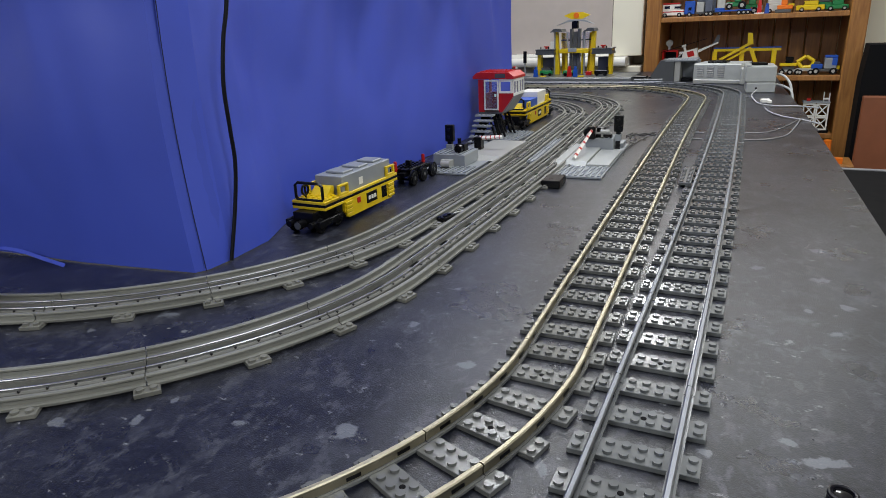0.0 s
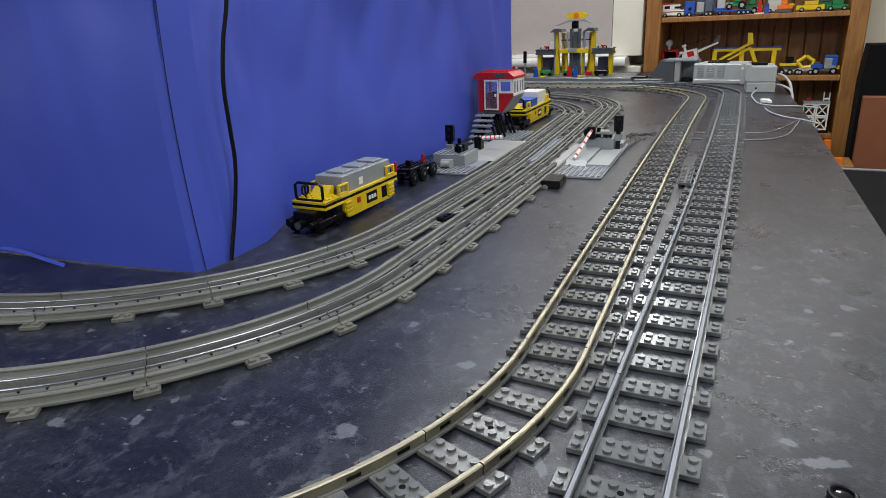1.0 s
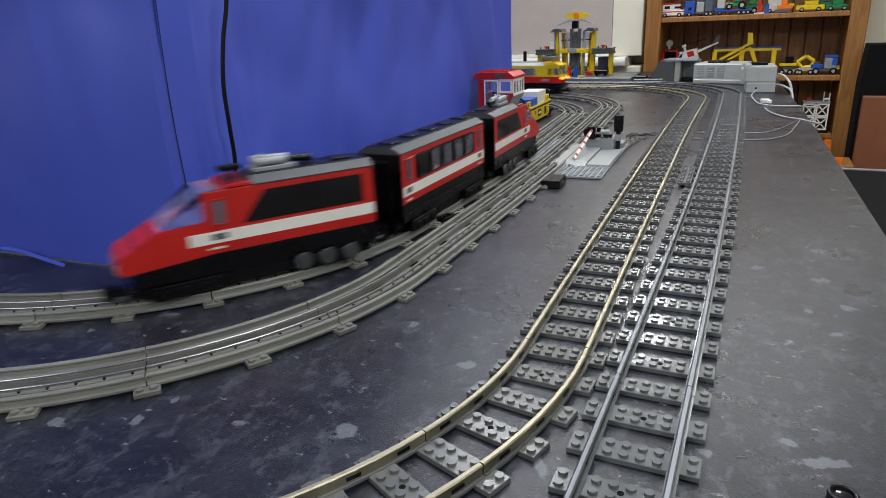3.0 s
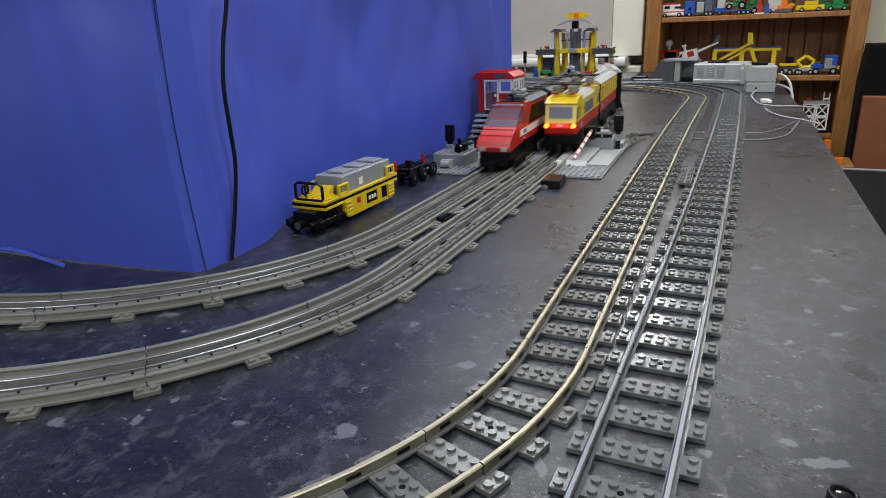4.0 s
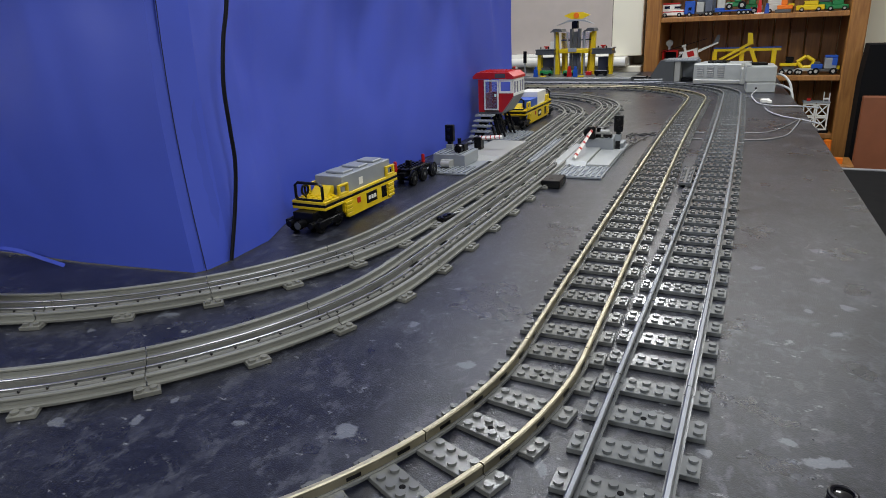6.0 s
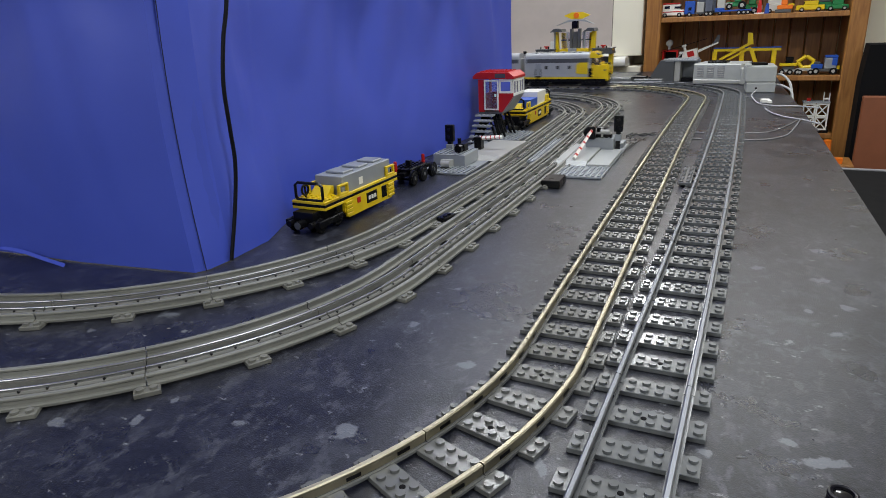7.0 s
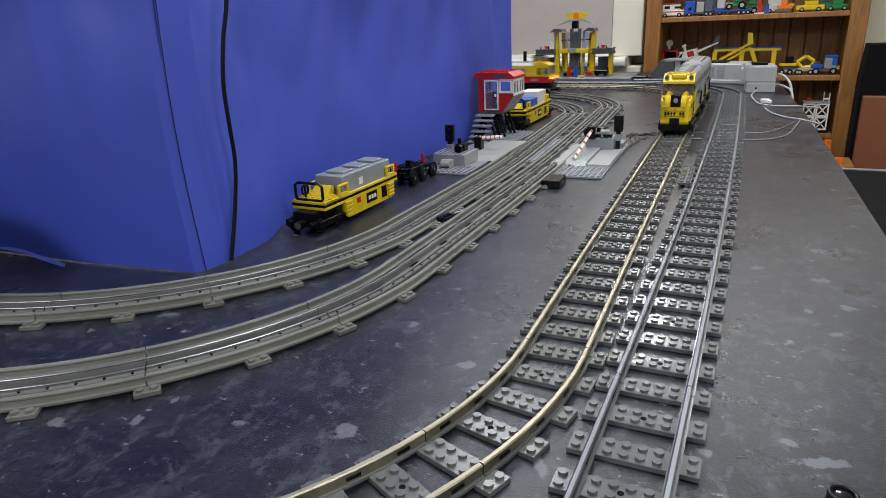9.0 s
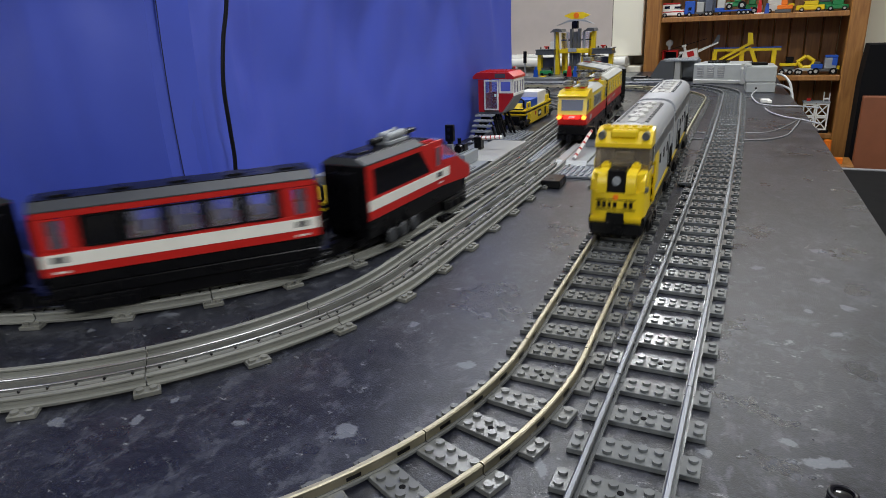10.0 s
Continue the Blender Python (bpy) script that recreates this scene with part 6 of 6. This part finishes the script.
def shelf_toys():
    t, y = 0.1922, 2.475
    vehicle("toy_camper", "white toy camper van with red stripe", -0.294, y, t, [("body", -0.042, 0.042, 0.019, 0.006, 0.026, WHITE), ("stripe", -0.0425, 0.0425, 0.0195, 0.017, 0.022, RED),
            ("upper_body", -0.040, 0.028, 0.018, 0.026, 0.046, WHITE), ("roof", -0.041, 0.026, 0.019, 0.046, 0.051, RED), ("window", -0.030, -0.008, 0.0185, 0.029, 0.042, DARKGLASS),
            ("window", 0.006, 0.029, 0.0185, 0.029, 0.040, DARKGLASS)], (-0.026, 0.026))
    vehicle("toy_truck", "blue toy truck with grey tanker load", -0.202, y, t, [("cab", -0.048, -0.012, 0.020, 0.008, 0.055, BLUE), ("window", -0.0485, -0.030, 0.0195, 0.034, 0.048, DARKGLASS),
            ("driver_door", -0.036, -0.022, 0.0205, 0.020, 0.034, BLACK), ("chassis", -0.012, 0.052, 0.018, 0.008, 0.014, DGREY), ("load", -0.006, 0.020, 0.018, 0.014, 0.050, PALE), ("load", 0.024, 0.050, 0.018, 0.014, 0.056, TRANS)], (-0.030, 0.030, 0.044))
    vehicle("toy_trailer", "blue toy low-loader trailer", -0.082, y, t, [("deck", -0.062, 0.062, 0.020, 0.012, 0.018, BLUE), ("front_deck", -0.062, -0.030, 0.020, 0.018, 0.026, BLUE), ("lights", 0.058, 0.0625, 0.018, 0.018, 0.024, RED)], (0.020, 0.036, 0.050))
    tr = vehicle("toy_tractor", "green toy tractor on a trailer", -0.076, y, t + 0.0182, [("body", -0.030, 0.020, 0.010, 0.010, 0.026, GREEN), ("cab", -0.004, 0.018, 0.014, 0.026, 0.050, GREEN), ("engine", -0.034, -0.010, 0.012, 0.016, 0.024, LGREY)], (), 0.01)
    for x, rr in ((-0.020, 0.011), (0.022, 0.014)):
        wheels(tr, (x,), rr, 0.020)
    lampst = thing("toy_signpost", "red toy signpost with white foot", "toy sign", pose(0.005, y, t), "toys on the shelves")
    part("foot", Shape().box(-0.016, 0.016, -0.012, 0.012, 0, 0.004), WHITE, lampst)
    part("post", Shape().prism([(-0.008, 0.004), (0.008, 0.004), (0.003, 0.06), (-0.003, 0.06)], -0.004, 0.004, axis=1), RED, lampst)
    figure(0.030, y, t, BLUE, ORANGE, "small plain toy figure in blue")
    vehicle("toy_digger", "orange toy digger with grey tracks", 0.082, y, t, [("track", -0.026, 0.026, 0.018, 0.0, 0.012, DGREY), ("body", -0.020, 0.030, 0.016, 0.012, 0.026, ORANGE), ("cab", -0.008, 0.012, 0.012, 0.026, 0.048, ORANGE), ("engine", 0.014, 0.034, 0.014, 0.020, 0.030, YELLOW)], ())
    vehicle("toy_car", "yellow toy taxi car", 0.166, y, t, [("body", -0.044, 0.044, 0.020, 0.006, 0.022, YELLOW), ("cabin", -0.020, 0.024, 0.018, 0.022, 0.036, YELLOW), ("window", -0.022, 0.026, 0.0165, 0.024, 0.033, DARKGLASS), ("bumper", 0.040, 0.0455, 0.018, 0.006, 0.012, DGREY)], (-0.026, 0.026))
    vehicle("toy_car", "green toy sports car", 0.248, y, t, [("body", -0.034, 0.034, 0.020, 0.006, 0.020, GREEN), ("cabin", -0.016, 0.018, 0.017, 0.020, 0.034, GREEN), ("window", -0.018, 0.020, 0.0155, 0.022, 0.031, DARKGLASS)], (-0.020, 0.022))
    # a second row behind the first
    back = 2.555
    vehicle("toy_lorry", "teal and white toy box lorry", -0.165, back, t, [("chassis", -0.050, 0.050, 0.018, 0.008, 0.014, DGREY), ("box", -0.050, 0.018, 0.020, 0.014, 0.072, TRANS), ("cab", 0.022, 0.050, 0.019, 0.014, 0.056, WHITE)], (-0.034, 0.034))
    vehicle("toy_tractor", "green toy tractor with grey loader", -0.030, back, t, [("body", -0.032, 0.024, 0.012, 0.012, 0.034, GREEN), ("cab", -0.004, 0.020, 0.015, 0.034, 0.064, GREEN), ("loader", 0.026, 0.044, 0.018, 0.012, 0.030, LGREY)], (-0.020, 0.016), 0.012)
    vehicle("toy_car", "white toy van with orange beacon", 0.060, back, t, [("body", -0.036, 0.036, 0.019, 0.006, 0.030, WHITE), ("cabin", -0.030, 0.020, 0.018, 0.030, 0.052, WHITE), ("beacon", -0.006, 0.004, 0.006, 0.052, 0.060, ORANGE)], (-0.022, 0.022))
    vehicle("toy_car", "dark green toy jeep", 0.215, back, t, [("body", -0.036, 0.036, 0.019, 0.008, 0.030, GREEN), ("cabin", -0.024, 0.016, 0.017, 0.030, 0.050, DGREY)], (-0.022, 0.022), 0.010)
    t = -0.0218
    # helicopter
    h = thing("toy_helicopter", "white and red toy helicopter", "toy vehicle", pose(-0.215, 2.50, t, 0, -16, 0), "toys on the shelves")
    part("cabin", Shape().prism([(-0.050, 0.052), (-0.035, 0.046), (0.040, 0.050), (0.044, 0.090), (-0.005, 0.092), (-0.038, 0.072)], -0.018, 0.018, axis=1), WHITE, h)
    part("canopy", Shape().prism([(-0.046, 0.062), (-0.020, 0.064), (-0.008, 0.088), (-0.032, 0.074)], -0.0186, 0.0186, axis=1), DARKGLASS, h, "black canopy")
    part("tail_boom", Shape().prism([(0.044, 0.072), (0.044, 0.082), (0.120, 0.090), (0.120, 0.085)], -0.005, 0.005, axis=1), WHITE, h, "white tail boom")
    part("tail_fin", Shape().prism([(0.100, 0.088), (0.120, 0.084), (0.132, 0.114), (0.122, 0.114)], -0.003, 0.003, axis=1), DGREY, h, "dark tail fin")
    part("mast", Shape().cyl((0, 0, 0.090), (0, 0, 0.112), 0.005).box(-0.008, 0.008, -0.008, 0.008, 0.108, 0.116), WHITE, h)
    part("rotor", Shape().box(-0.095, 0.085, -0.005, 0.005, 0.1125, 0.1145), BLACK, h, "black rotor blade")
    part("stripe", Shape().box(0.006, 0.030, -0.0186, 0.0186, 0.066, 0.086), RED, h, "red flash")
    for s in (-1, 1):
        part("skid", Shape().box(-0.04, 0.04, s * 0.014 - 0.002, s * 0.014 + 0.002, 0.030, 0.0335).box(-0.02, -0.016, s * 0.014 - 0.002, s * 0.014 + 0.002, 0.0335, 0.050).box(0.02, 0.024, s * 0.014 - 0.002, s * 0.014 + 0.002, 0.0335, 0.050), BLACK, h)
    stand = thing("toy_crate", "dark grey toy crate under the helicopter", "toy crate", pose(-0.21, 2.52, t), "toys on the shelves")
    part("crate", Shape().box(-0.05, 0.05, -0.03, 0.03, 0, 0.018, 0.002), DGREY, stand)
    g = thing("toy_garage", "red framed toy garage with white shutter", "toy building", pose(-0.297, 2.52, t), "toys on the shelves")
    part("frame", Shape().box(-0.028, 0.030, -0.02, 0.04, 0.086, 0.092).box(-0.028, -0.022, -0.02, 0.04, 0, 0.086).box(0.024, 0.030, -0.02, 0.04, 0, 0.086), RED, g)
    part("back", Shape().box(-0.022, 0.024, 0.03, 0.04, 0, 0.086), BLACK, g)
    for k in range(3):
        part("shutter", Shape().box(0.034, 0.060, -0.018, -0.012, 0.050 + 0.013 * k, 0.060 + 0.013 * k), WHITE, g)
    part("clock", Shape().cyl((-0.006, -0.002, 0.118), (-0.006, 0.006, 0.118), 0.013, n=18).box(-0.010, -0.002, 0.0, 0.006, 0.092, 0.106), LGREY, g, "round pale dial")
    # gantry crane
    c = thing("toy_gantry", "yellow toy gantry crane with lattice jib", "toy crane", pose(-0.012, 2.50, t), "toys on the shelves")
    part("beam", Shape().box(-0.125, 0.104, -0.010, 0.010, 0.084, 0.094).box(-0.122, 0.100, -0.008, 0.008, 0.0942, 0.0965), YELLOW, c)
    for x in (-0.120, -0.026, 0.082):
        part("leg", Shape().box(x - 0.008, x + 0.008, -0.016, 0.016, 0, 0.084), YELLOW, c, "yellow leg")
    part("jib", Shape().prism([(-0.105, 0.058), (0.0, 0.118), (0.008, 0.112), (-0.097, 0.052)], -0.022, -0.012, axis=1), YELLOW, c)
    part("jib", Shape().prism([(-0.085, 0.050), (0.0, 0.100), (0.006, 0.094), (-0.079, 0.046)], -0.022, -0.012, axis=1), YELLOW, c)
    part("strut", Shape().prism([(-0.004, 0.092), (0.010, 0.092), (0.034, 0.036), (0.020, 0.036)], -0.022, -0.012, axis=1), YELLOW, c)
    part("jib_head", Shape().prism([(-0.010, 0.110), (0.010, 0.108), (0.004, 0.148), (-0.012, 0.150)], -0.024, -0.006, axis=1), YELLOW, c, "yellow jib head")
    part("rail_line", Shape().box(-0.126, 0.105, -0.012, -0.0105, 0.0945, 0.0985), BLUE, c, "blue rail")
    v = vehicle("toy_excavator", "yellow toy excavator with lamp", 0.122, 2.475, t, [("chassis", -0.028, 0.040, 0.018, 0.008, 0.018, LGREY), ("deck", -0.030, 0.026, 0.018, 0.030, 0.040, YELLOW), ("cab", -0.012, 0.014, 0.014, 0.040, 0.062, BLACK), ("beacon", -0.004, 0.006, 0.005, 0.044, 0.058, ORANGE), ("mount", -0.020, 0.020, 0.012, 0.018, 0.030, DGREY)], (-0.020, 0.006, 0.030), 0.010)
    tl = vehicle("toy_trailer", "grey toy trailer with yellow ring load", 0.176, 2.475, t, [("deck", -0.030, 0.030, 0.018, 0.012, 0.022, LGREY)], (-0.016, 0.018), 0.009)
    ring = Shape()
    a = [(-0.028, 0.044), (0.0, 0.064), (0.026, 0.046), (0.020, 0.028), (-0.010, 0.024), (-0.028, 0.044)]
    for p, q in zip(a, a[1:]):
        ring.cyl((p[0], -0.004, p[1]), (q[0], -0.004, q[1]), 0.0065, n=8)
    part("ring_load", ring, YELLOW, tl, "yellow angular ring")
    vehicle("toy_tow_truck", "blue and grey toy tow truck", 0.238, 2.475, t, [("chassis", -0.044, 0.040, 0.018, 0.010, 0.020, DGREY), ("cab", -0.004, 0.034, 0.019, 0.020, 0.058, MGREY), ("roof", -0.004, 0.036, 0.0195, 0.058, 0.066, BLUE), ("door", 0.018, 0.036, 0.0195, 0.030, 0.058, BLUE), ("bed", -0.044, -0.008, 0.018, 0.020, 0.036, BLUE), ("crane", -0.040, -0.016, 0.010, 0.036, 0.044, DGREY), ("bumper", 0.036, 0.046, 0.012, 0.016, 0.030, YELLOW)], (-0.028, 0.026), 0.012)
    # lattice tower on the lowest shelf
    q = thing("toy_tower", "white toy lattice tower with red parts", "toy building", pose(0.225, 2.47, -0.2258), "toys on the shelves")
    part("foot", Shape().box(-0.04, 0.05, -0.03, 0.03, 0, 0.010), BLACK, q)
    for bx, z0, n in ((-0.040, 0.010, 2), (0.002, 0.010, 2)):
        for k in range(n):
            z1 = z0 + 0.048 * k
            fr = Shape().box(bx, bx + 0.005, -0.03, -0.024, z1, z1 + 0.047).box(bx + 0.036, bx + 0.041, -0.03, -0.024, z1, z1 + 0.047).box(bx + 0.005, bx + 0.036, -0.03, -0.024, z1, z1 + 0.005).box(bx + 0.005, bx + 0.036, -0.03, -0.024, z1 + 0.042, z1 + 0.047)
            fr.cyl((bx + 0.005, -0.027, z1 + 0.005), (bx + 0.036, -0.027, z1 + 0.042), 0.0022, n=6).cyl((bx + 0.036, -0.027, z1 + 0.005), (bx + 0.005, -0.027, z1 + 0.042), 0.0022, n=6)
            part("lattice_panel", fr, WHITE, q)
    part("deck", Shape().box(-0.042, 0.045, -0.032, 0.02, 0.106, 0.111).studs(-0.036, 10, -0.026, 3, 0.111, n=6), MGREY, q)
    part("red_parts", Shape().box(-0.030, -0.018, -0.02, -0.01, 0.1128, 0.122), RED, q)
    part("rail_post", Shape().cyl((0.022, -0.02, 0.111), (0.022, -0.02, 0.145), 0.002).cyl((0.040, -0.02, 0.111), (0.040, -0.02, 0.142), 0.002).box(0.020, 0.042, -0.022, -0.018, 0.118, 0.124), WHITE, q)


def beside_table():
    br = thing("cardboard_panel", "large plain brown board leaning by the bookcase", "board", pose(0.345, 2.26, 0))
    part("board", Shape().box(0, 0.75, 0, 0.03, -0.75, -0.075, 0.003), BROWNB, br)
    for x, top, lab in ((0.375, 0.085, "black soft case standing behind the board"), (0.470, 0.075, "black soft case standing behind the board")):
        s = thing("black_case", lab, "case", pose(x, 2.33, -0.75))
        part("case", Shape().prism([(-0.040, 0), (0.045, 0), (0.045, 0.72), (0.030, 0.75 + top), (-0.030, 0.75 + top), (-0.040, 0.72)], -0.035, 0.09, axis=1), BLACKV, s)
    dk = thing("black_desk", "black desk with grey edging beside the table", "desk", pose(0.0, 0.0, 0.0))
    part("desk_top", Shape().box(0.205, 1.2, 0.80, 1.50, -0.178, -0.160, 0.004), BLACKV, dk)
    part("edging", Shape().box(0.205, 1.2, 1.5005, 1.509, -0.180, -0.157, 0.002), EDGEGREY, dk, "grey edging strip")
    part("leg", Shape().box(0.26, 0.30, 0.85, 0.89, -0.75, -0.1785), BLACKV, dk)
    part("leg", Shape().box(1.10, 1.14, 0.85, 0.89, -0.75, -0.1785), BLACKV, dk)
    part("leg", Shape().box(1.10, 1.14, 1.40, 1.44, -0.75, -0.1785), BLACKV, dk)
    part("leg", Shape().box(0.26, 0.30, 1.40, 1.44, -0.75, -0.1785), BLACKV, dk)
    wd = thing("storage_crate", "black crate with pale wooden rim and orange toys", "crate", pose(0.29, 2.20, -0.75))
    part("crate", Shape().box(-0.07, 0.045, -0.06, 0.08, 0, 0.455, 0.004), BLACKV, wd)
    part("rim", Shape().box(-0.075, 0.047, -0.064, 0.084, 0.4552, 0.470, 0.003), PINE, wd, "pale wooden rim")
    og = thing("orange_toy", "orange toy post on the crate", "toy", pose(0.255, 2.17, -0.2798))
    part("post", Shape().cyl((0, 0, 0), (0, 0, 0.075), 0.012).box(-0.016, 0.016, -0.014, 0.014, 0, 0.03).box(0.02, 0.05, -0.01, 0.01, 0, 0.018), ORANGE, og)


# ---- build ----
room()
table()
bookcase()
blue_screen()
lay(SIDE, "track_section", "dark grey toy track section with steel rails", "outer nine-volt track", STEEL, TIE, 0.032, True, 0.104, False)
lay(NINE, "track_section", "dark grey toy track section with tarnished rails", "inner nine-volt track", BRASS, OLDTIE, 0.032, True, 0.017)
lay(INNER, "track_section", "old light grey toy track with conductor strips", "inner grey track", RAILGREY, SLEEPER, 0.0621, False, -0.225, True, 37)
lay(OUTER, "track_section", "old light grey toy track with conductor strips", "outer grey track", RAILGREY, SLEEPER, 0.0631, False, -0.230, True, 42)
red_front = red_loco("red toy railcar with sloping nose, leading")
red_mid = red_coach()
red_rear = red_loco("red toy railcar with sloping nose, trailing backwards")
yel_front = yellow_car("yellow and red toy electric locomotive with lit lamps", "loco", 0.234)
yel_mid = yellow_car("yellow and red toy coach with pale roof", "coach", 0.232)
yel_rear = yellow_car("yellow and red toy coach with a pantograph", "tail", 0.214)
sil_front, sil_rear = silver_unit(True), silver_unit(False)
container_wagon("yellow toy well wagon carrying a grey container", pose(-0.390, 0.361, 0, 0, 0, -91) @ Matrix.Scale(0.94, 4), [(-0.057, 0.054, 0.0560, MGREY, "grey studded container")], True, 0.058, 0.068)
container_wagon("yellow toy well wagon with blue and white boxes", pose(-0.409, 1.080, 0, 0, 0, -88.5) @ Matrix.Scale(1.04, 4), [(-0.064, -0.002, 0.0600, WHITE, "white container"), (0.0, 0.048, 0.0500, BLUE, "blue container")], False)
bare_chassis()
signal_cabin()
crossings()
small_items()
transformers()
station()
shelf_toys()
beside_table()


def run(car, line, keys, lead, backwards=False, turned=False, half=0.072):
    """Keys a car on its line: keys are (seconds, metres of the train's head along the line), lead the car's middle behind the head."""
    way = -1 if backwards else 1
    rows = []
    ts, ss = [k[0] for k in keys], [k[1] for k in keys]
    for i in range(101):
        t = i / 10
        k = max(0, min(len(ts) - 2, int(np.searchsorted(ts, t, side="right")) - 1))

        def slope(j):
            if 0 < j < len(ts) - 1:
                return (ss[j + 1] - ss[j - 1]) / (ts[j + 1] - ts[j - 1])
            return (ss[1] - ss[0]) / (ts[1] - ts[0]) if j == 0 else (ss[-1] - ss[-2]) / (ts[-1] - ts[-2])
        d = ts[k + 1] - ts[k]
        u = (t - ts[k]) / d
        head = ((2 * u ** 3 - 3 * u ** 2 + 1) * ss[k] + (u ** 3 - 2 * u ** 2 + u) * d * slope(k)
                + (3 * u ** 2 - 2 * u ** 3) * ss[k + 1] + (u ** 3 - u ** 2) * d * slope(k + 1))
        c = head - way * lead
        a, b = line.at(c - way * half), line.at(c + way * half)
        e = (b - a) * (-1 if turned else 1)
        m = (a + b) / 2
        rows.append((t, pose(m.x, m.y, 0, 0, 0, math.degrees(math.atan2(e.y, e.x)))))
    walk(car, rows)


def motions():
    red = [(0.0, -1.30), (1.5, -0.388), (1.8, -0.240), (2.0, -0.141), (2.5, 0.141), (2.7, 0.262), (3.8, 0.858), (5.3, 1.79), (9.1, 4.235), (9.3, 4.352), (10.0, 4.723)]
    run(red_front, INNER, red, 0.105)
    run(red_mid, INNER, red, 0.358)
    run(red_rear, INNER, red, 0.610, turned=True)
    big = OUTER.length
    yel = [(0.0, 0.700 + 3.40), (3.8, 0.700), (4.3, 0.252), (4.5, 0.074), (5.3, -0.580), (5.5, -0.745), (9.0, 1.450 - big), (9.3, 1.195 - big), (10.0, 0.612 - big)]
    run(yel_front, OUTER, yel, 0.117, backwards=True)
    run(yel_mid, OUTER, yel, 0.364, backwards=True)
    run(yel_rear, OUTER, yel, 0.6155, backwards=True)
    sil = [(0.0, 5.25), (7.0, 1.82), (7.5, 1.55), (8.5, 1.09), (9.0, 0.845), (9.3, 0.660), (10.0, 0.238)]
    run(sil_front, NINE, sil, 0.129, backwards=True)
    run(sil_rear, NINE, sil, 0.402, backwards=True)


motions()
